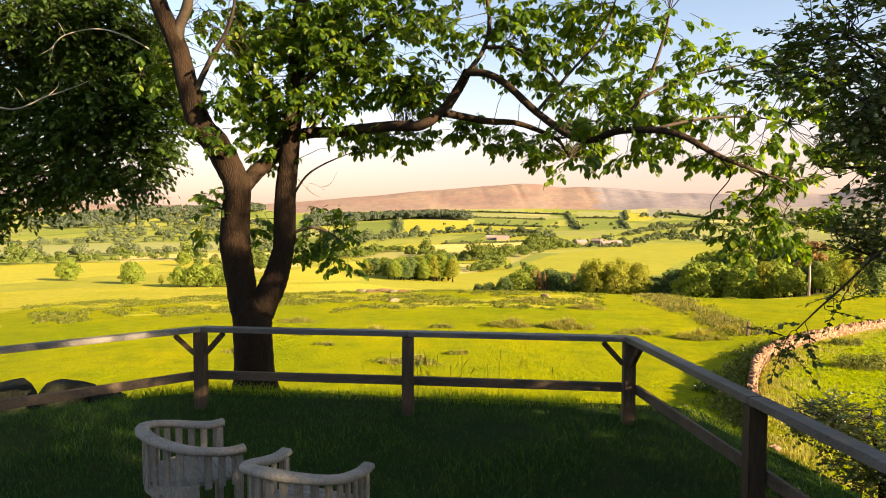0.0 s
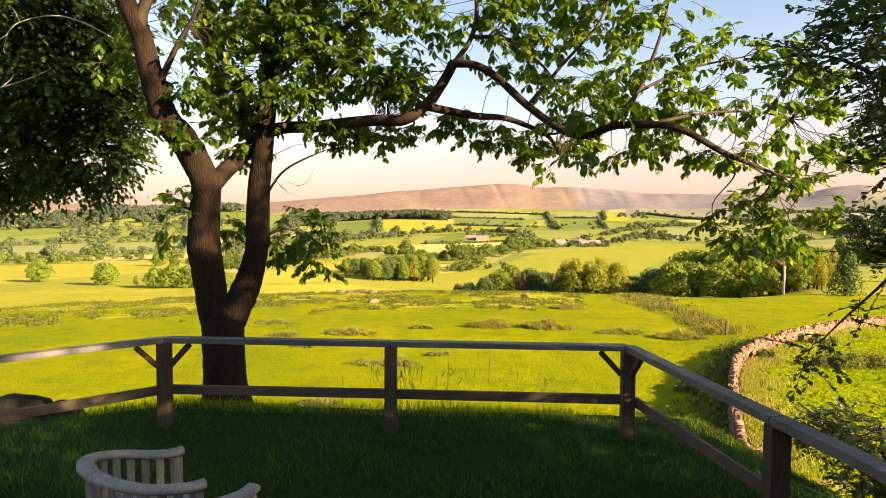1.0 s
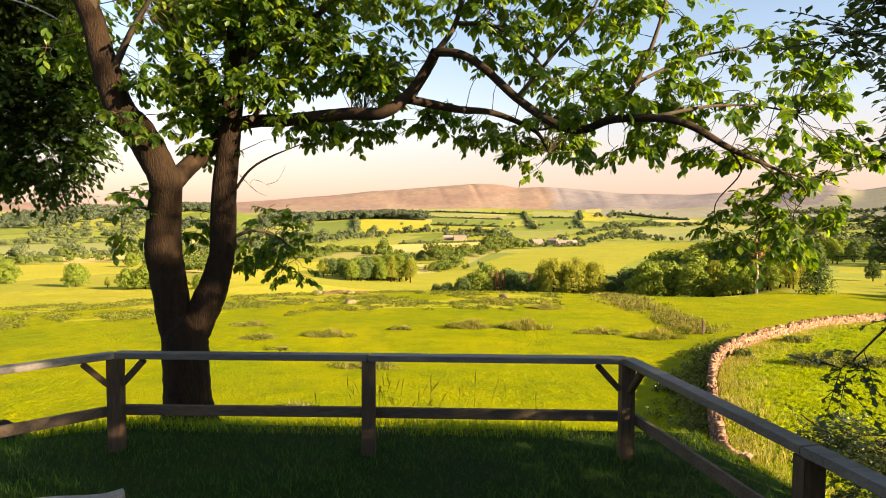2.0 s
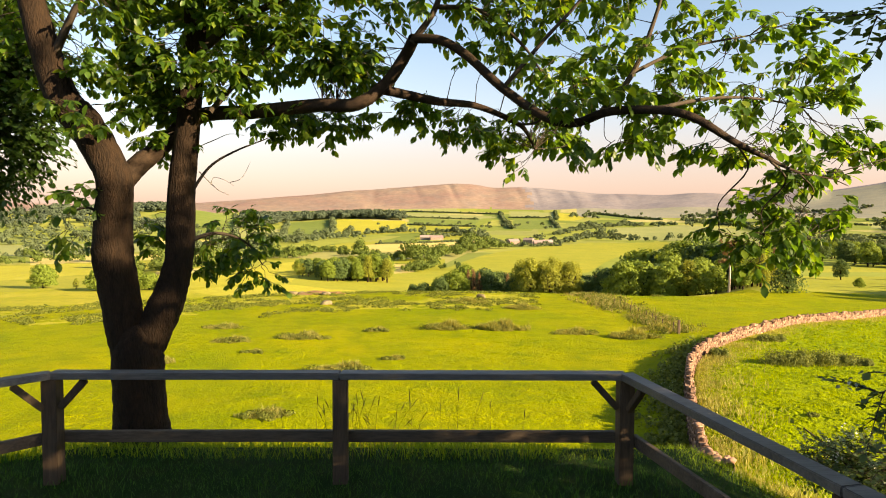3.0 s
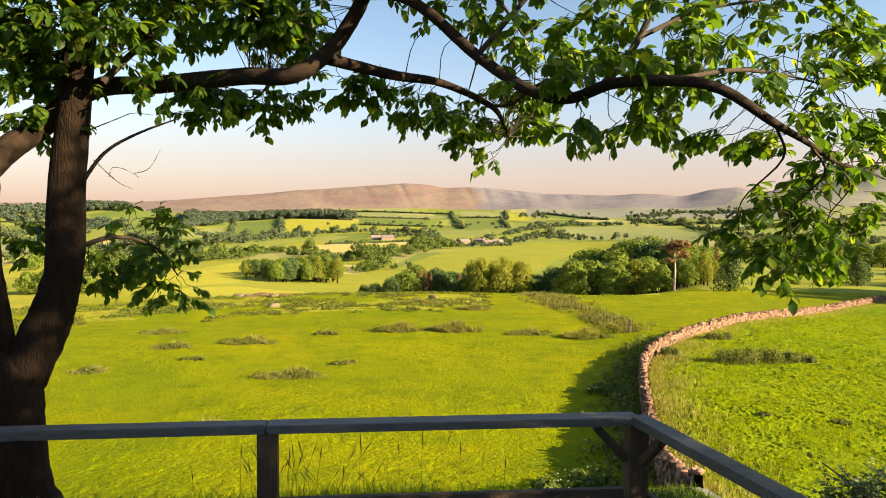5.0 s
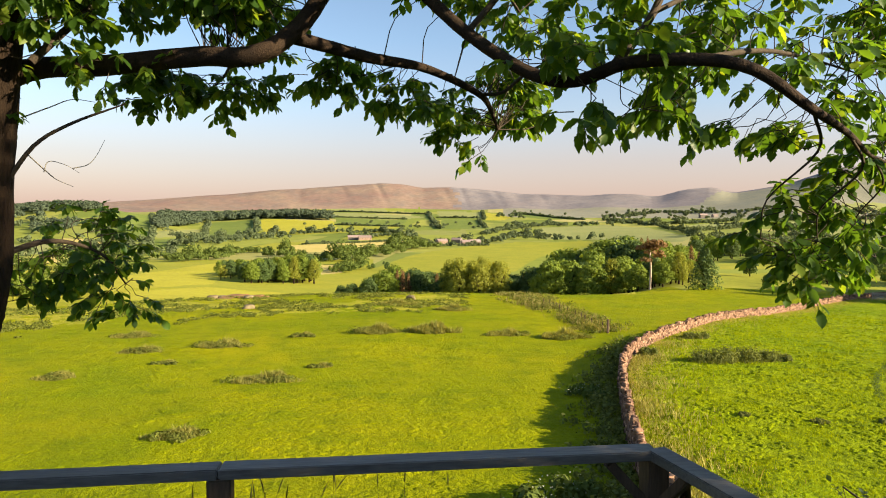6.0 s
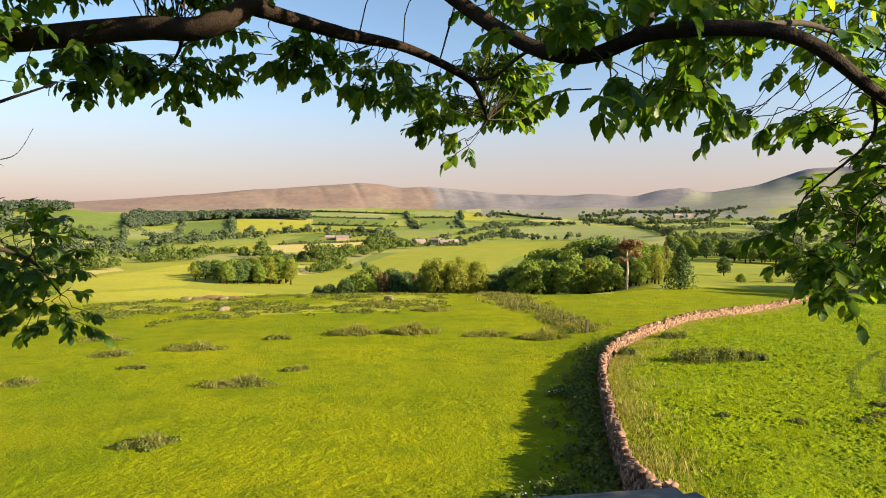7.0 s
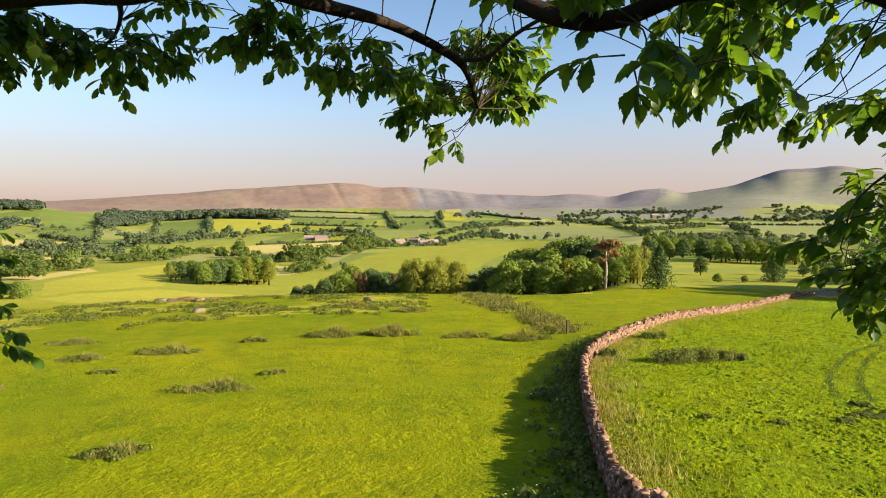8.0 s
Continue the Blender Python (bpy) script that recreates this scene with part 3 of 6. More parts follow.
P_L, P_M, P_R = (-3.17, 6.05), (-1.0, 6.09), (1.17, 6.1)
P_4, P_5, P_6 = (1.59, 4.12), (2.01, 2.15), (2.43, .18)
P_A, P_B = (-4.66, 4.57), (-6.1, 3.14)
fence_run("weathered timber rail fence along the terrace's front edge", [P_L, P_M, P_R], True, [(P_L, P_M), (P_R, P_M), (P_L, P_A), (P_R, P_4)])
fence_run("weathered timber rail fence with sunlit post beside shrubs", [P_R, P_4, P_5, P_6], False, [])
fence_run("weathered timber rail fence above boulders darkened for shade", [P_L, P_A, P_B], False, [])


# ---- the elm beyond the fence ----
def wood_arrays(limbs, n, sides, rough, rng):
    chunks, lines = [], []
    for pts in limbs:
        ln = spline(pts, n)
        lines.append(ln)
        chunks.append(tube(ln, sides, rough, rng))
    return merge(chunks), np.vstack(lines)


def smooth_mesh(me):
    me.polygons.foreach_set("use_smooth", [True] * len(me.polygons))
    return me


def build_elm():
    rng = np.random.default_rng(5)
    tree = thing("elm_tree", "forked broadleaf tree with shade-darkened bark and a long arching branch", "tree", (0, 0, 0))
    trunk = [(-3.15, 7.42, -.8, .42), (-3.15, 7.42, -.4, .36), (-3.16, 7.4, -.15, .29), (-3.17, 7.4, .05, .255), (-3.18, 7.4, .4, .24), (-3.19, 7.4, .7, .24), (-3.18, 7.4, .88, .2), (-3.16, 7.41, .98, .12), (-3.16, 7.41, 1.02, .03)]
    left = [(-3.24, 7.4, .65, .18), (-3.29, 7.38, .95, .18), (-3.345, 7.36, 1.38, .18), (-3.375, 7.34, 1.66, .185), (-3.36, 7.33, 1.95, .172), (-3.3, 7.25, 2.36, .158), (-3.43, 7.22, 2.68, .158),
            (-3.56, 7.2, 2.9, .155), (-3.72, 7.18, 3.1, .145), (-3.84, 7.12, 3.56, .125), (-3.94, 7.08, 4.02, .11), (-4.08, 7.0, 4.4, .1), (-4.3, 6.9, 5.1, .08), (-4.6, 6.8, 6.2, .05)]
    right = [(-3.12, 7.42, .75, .17), (-2.98, 7.45, 1.06, .165), (-2.91, 7.5, 1.26, .155), (-2.86, 7.52, 1.45, .14), (-2.825, 7.55, 1.67, .135), (-2.82, 7.6, 2.3, .13), (-2.75, 7.62, 2.95, .113),
             (-2.69, 7.65, 3.75, .105), (-2.68, 7.7, 4.3, .095), (-2.55, 7.7, 5.0, .08), (-2.3, 7.7, 6.4, .045)]
    arch = [(-3.27, 7.28, 2.3, .1), (-3.16, 7.45, 2.52, .098), (-3.05, 7.65, 2.7, .092), (-2.86, 7.82, 2.97, .085), (-2.6, 7.82, 3.07, .076), (-2.13, 7.65, 3.06, .07),
            (-1.43, 7.42, 3.09, .066), (-1.04, 7.3, 3.08, .064), (-.77, 7.4, 3.3, .06), (-.59, 7.38, 3.55, .056), (-.5, 7.2, 3.66, .054)]
    limb = [(-.5, 7.2, 3.66, .046), (-.25, 7.05, 3.6, .042), (-.02, 6.95, 3.44, .04), (.28, 6.8, 3.13, .039), (.6, 6.58, 2.86, .038), (.82, 6.4, 2.78, .037), (1.06, 6.2, 2.84, .035),
            (1.5, 5.98, 2.79, .032), (1.9, 5.98, 2.58, .025), (2.2, 6.1, 2.48, .017), (2.6, 6.4, 2.4, .011), (3.0, 6.6, 2.36, .005)]
    low = [(-.8, 7.42, 3.24, .048), (-.55, 7.5, 3.2, .045), (-.25, 7.6, 3.16, .04), (.05, 7.8, 3.17, .034), (.3, 7.85, 3.1, .03), (.55, 7.9, 2.99, .027), (.66, 8.05, 2.92, .02), (.78, 8.3, 2.78, .01)]
    minor = [[(.55, 7.9, 2.99, .016), (.72, 7.85, 3.0, .014), (.85, 7.7, 3.1, .013), (.95, 7.4, 3.12, .01), (1.0, 6.9, 3.0, .008)], [(-3.93, 7.08, 3.95, .08), (-3.9, 7.05, 4.2, .07), (-3.78, 7.05, 4.5, .06), (-3.7, 7.1, 5.2, .04)],
             [(-.52, 7.2, 3.62, .035), (-.3, 7.12, 3.92, .03), (-.25, 7.1, 4.3, .026), (-.38, 7.1, 4.9, .018)],
             [(-.3, 7.12, 3.92, .024), (.1, 7.05, 3.86, .02), (.45, 6.95, 3.55, .015), (.62, 6.9, 3.3, .008)],
             [(1.0, 6.36, 2.84, .03), (1.3, 6.5, 3.2, .024), (1.5, 6.55, 3.7, .016), (1.6, 6.6, 4.1, .01)],
             [(1.3, 6.08, 2.83, .02), (1.9, 6.4, 2.98, .015), (2.5, 6.8, 3.05, .01), (2.9, 6.9, 3.0, .005)], [(1.3, 6.5, 3.2, .018), (1.8, 6.7, 3.45, .013), (2.4, 6.85, 3.6, .007)],
             [(.28, 6.8, 3.13, .022), (.6, 6.7, 3.5, .018), (.95, 6.6, 3.9, .012), (1.1, 6.6, 4.4, .008)],
             [(1.92, 6.0, 2.57, .009), (2.1, 6.2, 2.4, .007), (2.02, 6.5, 2.15, .005), (2.12, 6.7, 1.92, .003)], [(2.6, 6.4, 2.4, .008), (2.85, 6.6, 2.25, .006), (2.85, 6.8, 2.05, .004), (3.0, 6.95, 1.88, .003)],
             [(2.2, 6.1, 2.48, .01), (2.45, 6.3, 2.32, .008), (2.4, 6.55, 2.1, .005), (2.52, 6.72, 1.9, .003)],
             [(-2.76, 7.6, 2.2, .018), (-2.55, 7.6, 2.5, .014), (-2.3, 7.6, 2.66, .011), (-1.95, 7.6, 2.8, .005)],
             [(-2.8, 7.56, 1.75, .025), (-2.6, 7.9, 1.85, .02), (-2.35, 8.1, 1.75, .012), (-2.2, 8.2, 1.5, .006)],
             [(-2.7, 7.65, 3.6, .05), (-2.3, 7.7, 3.95, .04), (-1.8, 7.7, 4.2, .03), (-1.3, 7.7, 4.6, .02)],
             [(-3.8, 7.15, 3.4, .04), (-3.5, 7.0, 3.8, .03), (-3.2, 6.9, 4.2, .02), (-3.1, 6.9, 4.7, .012)],
             [(-3.4, 7.33, 2.0, .02), (-3.55, 7.25, 2.1, .014), (-3.7, 7.2, 2.05, .008)],
             [(-2.46, 7.42, 3.02, .03), (-2.2, 7.6, 3.4, .025), (-1.9, 7.8, 3.8, .02), (-1.5, 7.9, 4.0, .012)],
             [(-1.42, 7.38, 3.08, .02), (-1.3, 7.8, 3.2, .015), (-1.5, 8.4, 3.15, .01), (-1.8, 8.7, 3.05, .005)]]
    (v, f), w1 = wood_arrays([trunk], 6, 18, .035, rng)
    hang("trunk", smooth_mesh(mesh_of("trunk", v, f, BARK)), tree, "ridged trunk, darkened for shade, sun-flecked")
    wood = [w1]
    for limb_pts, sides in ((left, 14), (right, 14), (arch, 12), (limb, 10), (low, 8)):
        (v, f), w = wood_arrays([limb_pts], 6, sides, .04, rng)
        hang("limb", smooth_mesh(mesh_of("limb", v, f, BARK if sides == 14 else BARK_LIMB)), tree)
        wood.append(w)
    (v, f), w = wood_arrays(minor, 5, 6, .05, rng)
    wood.append(w)
    twig_chunks = [(v, f)]
    wood = np.vstack(wood)
    blobs = [
        # between the fork's limbs and over the arching limb
        (-3.0, 7.45, 3.55, .36, .35, .55, 92), (-2.12, 7.6, 3.95, .66, .7, .6, 180), (-1.27, 7.6, 3.65, .46, .6, .36, 66), (-1.67, 7.5, 4.5, .83, .8, .36, 140),
        (-2.88, 7.8, 4.44, .44, .45, .35, 64), (-3.55, 7.6, 4.35, .5, .35, .45, 62), (-2.6, 7.5, 4.2, .5, .5, .4, 60), (-4.3, 7.5, 3.95, .3, .3, .35, 26), (-4.05, 7.6, 3.35, .22, .3, .3, 16),
        (-2.95, 7.65, 3.2, .3, .2, .28, 30), (-1.2, 7.5, 3.5, .5, .4, .22, 44), (-2.3, 7.4, 3.4, .4, .4, .22, 36), (-3.0, 7.65, 2.8, .2, .2, .15, 14), (-3.35, 6.95, 2.9, .12, .12, .1, 6),
        (-3.62, 7.2, 2.15, .14, .15, .14, 9), (-3.2, 7.7, 1.9, .16, .2, .25, 12), (-3.68, 7.2, 1.82, .1, .12, .1, 5), (-2.45, 8.1, 1.78, .4, .35, .36, 52), (-2.3, 8.2, 1.45, .24, .25, .16, 12), (-2.75, 7.9, 1.55, .18, .2, .14, 9),
        (-3.35, 7.05, 3.4, .2, .18, .24, 20), (-3.62, 6.95, 3.0, .1, .1, .08, 5), (-3.25, 7.1, 3.9, .3, .25, .3, 26), (-4.25, 7.2, 3.7, .2, .2, .25, 12), (-3.2, 7.2, 2.95, .14, .14, .12, 8),
        # sprays under the arching limb
        (-1.9, 8.3, 3.16, .18, .2, .1, 12), (-1.66, 8.3, 3.06, .18, .16, .06, 12), (-1.42, 8.3, 3.02, .14, .14, .05, 9), (-1.2, 8.3, 3.36, .16, .16, .06, 7), (-2.0, 8.3, 2.95, .1, .12, .05, 6), (-1.95, 7.5, 3.06, .4, .18, .05, 14), (-1.75, 8.5, 3.16, .36, .25, .06, 20), (-1.28, 8.3, 3.08, .2, .2, .06, 14), (-2.05, 8.35, 3.14, .3, .25, .1, 20),
        (-.6, 8.05, 3.1, .2, .2, .06, 9), (-.46, 8.0, 3.22, .3, .25, .14, 20), (-.26, 7.85, 2.96, .14, .12, .08, 9), (-.05, 7.9, 3.1, .16, .14, .08, 8), (.1, 7.9, 2.98, .12, .12, .08, 9),
        # the low limb's hanging end
        (.3, 8.25, 2.95, .2, .2, .12, 16), (.4, 8.4, 2.82, .12, .12, .06, 7), (.62, 8.4, 2.86, .18, .18, .14, 18), (.68, 8.55, 2.66, .05, .05, .04, 3), (.92, 8.5, 2.98, .18, .2, .14, 20), (1.16, 8.75, 2.96, .16, .16, .12, 17), (1.2, 8.75, 3.22, .22, .22, .14, 20), (.75, 8.2, 3.22, .28, .26, .14, 22),
        (.3, 7.6, 3.62, .4, .4, .2, 18), (.75, 7.6, 3.45, .3, .3, .16, 14), (1.2, 8.0, 3.5, .34, .34, .18, 20),
    ]
    blobs2 = [
        # over the long limb
        (-.03, 7.0, 3.97, .6, .5, .42, 33), (.73, 6.7, 3.55, .5, .5, .4, 24), (1.32, 6.5, 3.36, .5, .5, .36, 31), (1.4, 6.6, 3.9, .5, .5, .34, 26), (1.1, 6.8, 3.3, .4, .4, .2, 12), (1.3, 6.4, 3.02, .3, .2, .05, 11), (1.65, 6.6, 3.12, .36, .4, .18, 19),
        (1.95, 6.4, 2.95, .4, .36, .24, 12), (2.15, 6.8, 3.2, .36, .4, .24, 15), (2.5, 6.8, 3.2, .32, .35, .2, 8), (2.0, 6.9, 3.6, .4, .4, .22, 19), (2.62, 6.6, 2.9, .28, .3, .16, 10),
        (.1, 7.1, 4.15, .45, .4, .28, 56), (.75, 7.0, 4.2, .4, .4, .28, 48), (1.3, 6.9, 4.05, .4, .4, .22, 34), (.5, 7.0, 3.8, .4, .4, .18, 24), (-.75, 7.3, 4.2, .4, .4, .25, 34),
        # tufts round its dip, and single hanging ones
        (.68, 6.32, 2.92, .2, .16, .1, 12), (.92, 6.32, 2.98, .18, .16, .1, 9), (.7, 5.98, 2.52, .05, .05, .04, 3), (.8, 6.06, 2.62, .06, .06, .04, 2), (1.12, 6.25, 2.62, .08, .08, .05, 4), (1.3, 6.3, 2.68, .1, .1, .06, 5), (1.22, 6.3, 2.82, .14, .12, .06, 6),
        # sunlit shoots behind the limb
        (1.6, 7.2, 2.96, .2, .25, .12, 11), (1.85, 7.3, 2.84, .22, .25, .1, 12), (2.15, 7.25, 2.72, .2, .22, .08, 10), (2.5, 7.3, 2.74, .24, .26, .1, 11), (1.9, 7.1, 3.05, .22, .25, .12, 10),
        # the drooping end
        (2.2, 6.4, 2.56, .22, .2, .12, 12), (2.62, 6.5, 2.42, .22, .2, .12, 12), (2.18, 6.7, 2.12, .1, .12, .07, 4), (2.16, 6.75, 1.97, .1, .12, .06, 6), (2.44, 6.75, 2.16, .16, .16, .09, 10), (2.3, 6.75, 1.82, .12, .16, .07, 9), (2.52, 6.75, 1.8, .16, .16, .08, 11), (2.46, 6.75, 1.66, .08, .1, .04, 4),
        (2.7, 6.75, 2.02, .2, .2, .12, 15), (2.75, 6.8, 2.32, .22, .22, .12, 13), (2.95, 7.0, 1.85, .2, .2, .12, 13), (3.15, 7.2, 1.75, .2, .2, .1, 11), (3.05, 6.8, 2.5, .25, .3, .2, 16), (3.3, 7.2, 2.1, .25, .3, .2, 16),
        # the outer end, over the side rail
        (3.01, 6.90, 3.12, .24, .25, .13, 20), (3.21, 6.90, 2.82, .24, .25, .13, 18), (3.42, 6.90, 2.61, .24, .25, .13, 16), (2.66, 6.90, 3.68, .24, .25, .13, 16), (2.90, 6.90, 3.40, .24, .25, .13, 20), (2.23, 6.80, 3.69, .24, .25, .13, 16), (3.28, 7.10, 3.41, .24, .25, .13, 14), (2.64, 7.00, 3.04, .24, .25, .13, 9),
        # the crown overhead
        (-3.5, 7.2, 5.4, 1.0, .9, .7, 240), (-1.8, 7.5, 5.6, 1.2, .9, .7, 288), (0, 7.2, 5.0, 1.0, .8, .5, 136), (1.5, 6.6, 4.6, .7, .6, .3, 44), (-2.6, 7.5, 6.6, 1.3, 1.0, .6, 204),
    ]
    masses = [(*b[:6], max(2, round(b[6] * q))) for q, group in ((1.4, blobs[:14]), (1.1, blobs[14:]), (.95, blobs2)) for b in group]
    tw, lf = foliage(rng, masses, wood, .095, LEAF_V, LEAF_F, 9, .19, .25, .3, .6, True)
    dead = [[(-2.8, 7.95, 2.74, 0.0060), (-2.61, 7.98, 2.83, 0.0047), (-2.48, 8.01, 2.89, 0.0034), (-2.33, 8.04, 2.88, 0.0020)],
            [(-2.78, 7.95, 2.49, 0.0055), (-2.67, 7.98, 2.37, 0.0043), (-2.6, 8.01, 2.3, 0.0031), (-2.5, 8.04, 2.25, 0.0019)],
            [(-2.66, 7.95, 2.35, 0.0040), (-2.64, 7.98, 2.43, 0.0031), (-2.54, 8.01, 2.41, 0.0022), (-2.45, 8.04, 2.35, 0.0014)],
            [(-2.46, 7.95, 2.38, 0.0040), (-2.37, 7.98, 2.41, 0.0031), (-2.32, 8.01, 2.48, 0.0022), (-2.27, 8.04, 2.6, 0.0014)]]
    for bare_twig in dead:
        hang("dead_twig", mesh_of("dead_twig", *wood_arrays([bare_twig], 5, 5, .05, rng)[0], DEADWOOD), tree, "thin bare twig, bleached pale")
    twig_chunks.append(tw)
    v, f = merge(twig_chunks)
    hang("branchwork", mesh_of("branchwork", v, f, TWIG), tree, "", "stuff")
    hang("leaves", smooth_mesh(mesh_of("leaves", *lf, LEAF)), tree, "toothed green leaves, yellow where sun shines through, some tinted sunlit yellow at random", "stuff")
    return tree


build_elm()


def shrub_tree(name, label, at, limbs, blobs, leaf, mat, seed, per=9, shoot=.3, droop=.25, flowers=0, rough=.06, leaf_v=SMALL_V, leaf_f=SMALL_F):
    """A tree or shrub from its limbs and leaf masses, both about its foot."""
    rng = np.random.default_rng(seed)
    tree = thing(name, label, "tree" if "tree" in name else "shrub", at)
    (v, f), w = wood_arrays(limbs[:1], 5, 10, rough, rng)
    hang("trunk", smooth_mesh(mesh_of("trunk", v, f, BARK)), tree)
    ch = [wood_arrays(limbs[1:], 5, 6, rough, rng)] if len(limbs) > 1 else []
    wood = np.vstack([w] + [c[1] for c in ch])
    tw, lf = foliage(rng, blobs, wood, leaf, leaf_v, leaf_f, per, shoot, droop, .22, .3)
    v, f = merge([c[0] for c in ch] + [tw])
    hang("branchwork", mesh_of("branchwork", v, f, TWIG), tree, "", "stuff")
    hang("leaves", mesh_of("leaves", *lf, mat), tree, "", "stuff")
    if flowers:
        pts = lf[0].reshape(-1, len(leaf_v), 3)[:, -1]
        pick = pts[rng.integers(0, len(pts), flowers)] + rng.normal(size=(flowers, 3)) * .01
        p = np.repeat(pick, 9, 0) + rng.normal(size=(flowers * 9, 3)) * .022
        rot = axes(rng.normal(size=p.shape), np.tile((0, 0, 1.0), (len(p), 1)) + rng.normal(size=p.shape) * .4, np.full(len(p), .014))
        hang("blossom", mesh_of("blossom", *strew(np.array([(-.6, -.6, 0), (.6, -.6, 0), (.6, .6, .2), (-.6, .6, .2)], float), np.array([(0, 1, 2), (0, 2, 3)]), rot, p), BLOSSOM), tree, "small white flower heads", "stuff")
    return tree


# the dense dark tree over the left rail
shrub_tree("sycamore_tree", "dense dark broadleaf tree hanging over the bank", (-12.4, 11.4, -3.6),
           [[(0, 0, -.6, .4), (.05, 0, 1.5, .32), (.3, -.1, 4, .26), (.6, -.3, 7, .18), (.7, -.4, 11, .04)],
            [(.2, 0, 4.2, .1), (2.4, .2, 6.8, .05), (4.6, -.4, 7.6, .02)], [(.2, -.1, 4.6, .1), (2.8, .2, 6.6, .045), (5.2, -.3, 6.9, .015)], [(.2, -.1, 4.6, .12), (-1, .3, 6.4, .08), (-2, .5, 7.5, .03)],
            [(.3, -.1, 5.5, .1), (2.5, -1.0, 8.0, .06), (4.6, -1.4, 9.2, .03)], [(.2, 0, 4, .08), (1.8, .1, 6.0, .04), (3.4, -.3, 6.4, .015)]],
           [(3.4, -.3, 8.6, 1.25, 1.0, 1.3, 840), (5.25, -.9, 8.0, .9, .8, 1.1, 840), (5.75, -.6, 6.9, .55, .55, .6, 255), (3.3, -.4, 6.3, 1.0, .7, .55, 390), (4.9, -1.4, 9.1, 1.4, .8, .7, 570), (1.8, 0, 8.5, 1.2, 1.1, 1.6, 360),
            (3, -.2, 10.8, 1.8, 1.3, 1.0, 180), (4.3, -.6, 7.3, .9, .7, .7, 480), (2.6, -.7, 5.7, .6, .5, .4, 135), (.3, 0, 8, 1.6, 1.3, 2.2, 240), (2.5, -.3, 7.2, .9, .8, .8, 360), (6.05, -.8, 7.7, .5, .5, .6, 260), (5.9, -1.0, 8.7, .5, .5, .5, 220), (4.9, -.7, 6.5, .7, .5, .35, 210), (5.6, -.6, 6.2, .3, .3, .2, 40)],
           .108, LEAF_DARK, 11, 10, .4, .3, leaf_v=LEAF_V, leaf_f=LEAF_F)
bare = thing("dead_branch", "bleached bare branches hanging before the dark tree", "branch", (-7.6, 8.6, 4.2))
hang("branch", mesh_of("branch", *wood_arrays([[(-1.5, .4, .3, .02), (.0, 0, -.6, .014), (.78, 0, -.44, .01), (1.2, 0, -.32, .007), (1.46, 0, -.22, .003)], [(.78, 0, -.44, .006), (.9, .05, -.3, .004), (.95, 0, -.2, .002)], [(.4, 0, -.5, .006), (.3, 0, -.35, .004), (.2, .05, -.28, .002)]], 5, 5, .06, np.random.default_rng(9))[0], DEADWOOD), bare)
hang("branch", mesh_of("branch", *wood_arrays([[(2.5, .6, .0, .014), (2.28, 0, .27, .012), (1.66, 0, .51, .01), (1.08, 0, .44, .008), (.85, 0, .25, .006), (.7, 0, .18, .003)], [(1.08, 0, .44, .005), (1.0, 0, .6, .003), (.9, .04, .68, .002)], [(.9, 0, .3, .005), (.8, .04, .1, .003), (.85, 0, .02, .002)]], 5, 5, .06, np.random.default_rng(10))[0], DEADWOOD), bare)
# two unseen dense trees added on the sunny side to shade the terrace
for lx, ly, ls, thick in ((8.0, .8, 12, .2), (8.6, -2.6, 14, 1.5)):
    shrub_tree("shade_tree", "unseen tall broadleaf tree added to shade the terrace", (lx, ly, float(height(lx, ly))),
           [[(0, 0, -.5, .3), (0, 0, 2, .25), (.1, 0, 5, .2), (0, .1, 9, .05)], [(0, 0, 3, .1), (1.2, .3, 5, .06), (1.6, .5, 6.4, .03)], [(0, 0, 3.4, .1), (-1.0, -.3, 5.4, .06), (-1.3, -.6, 7, .03)], [(0, 0, 4, .1), (.2, -1.1, 6, .06), (.3, -1.6, 8, .03)]],
           [(0, 0, 4.2, 1.5, 1.3, 1.3, 200), (0, -.2, 6.3, 1.6, 1.3, 1.5, 400), (0, -.1, 8.4, 1.4, 1.2, 1.2, 330), (0, -.3, 9.8, 1.2, 1.0, 1.2, int(140 * thick)), (.2, -.2, 11.2, .9, .8, 1.0, int(70 * thick))],
           .16, LEAF_DARK, ls, 9, .5, .3, leaf_v=LEAF_V, leaf_f=LEAF_F)


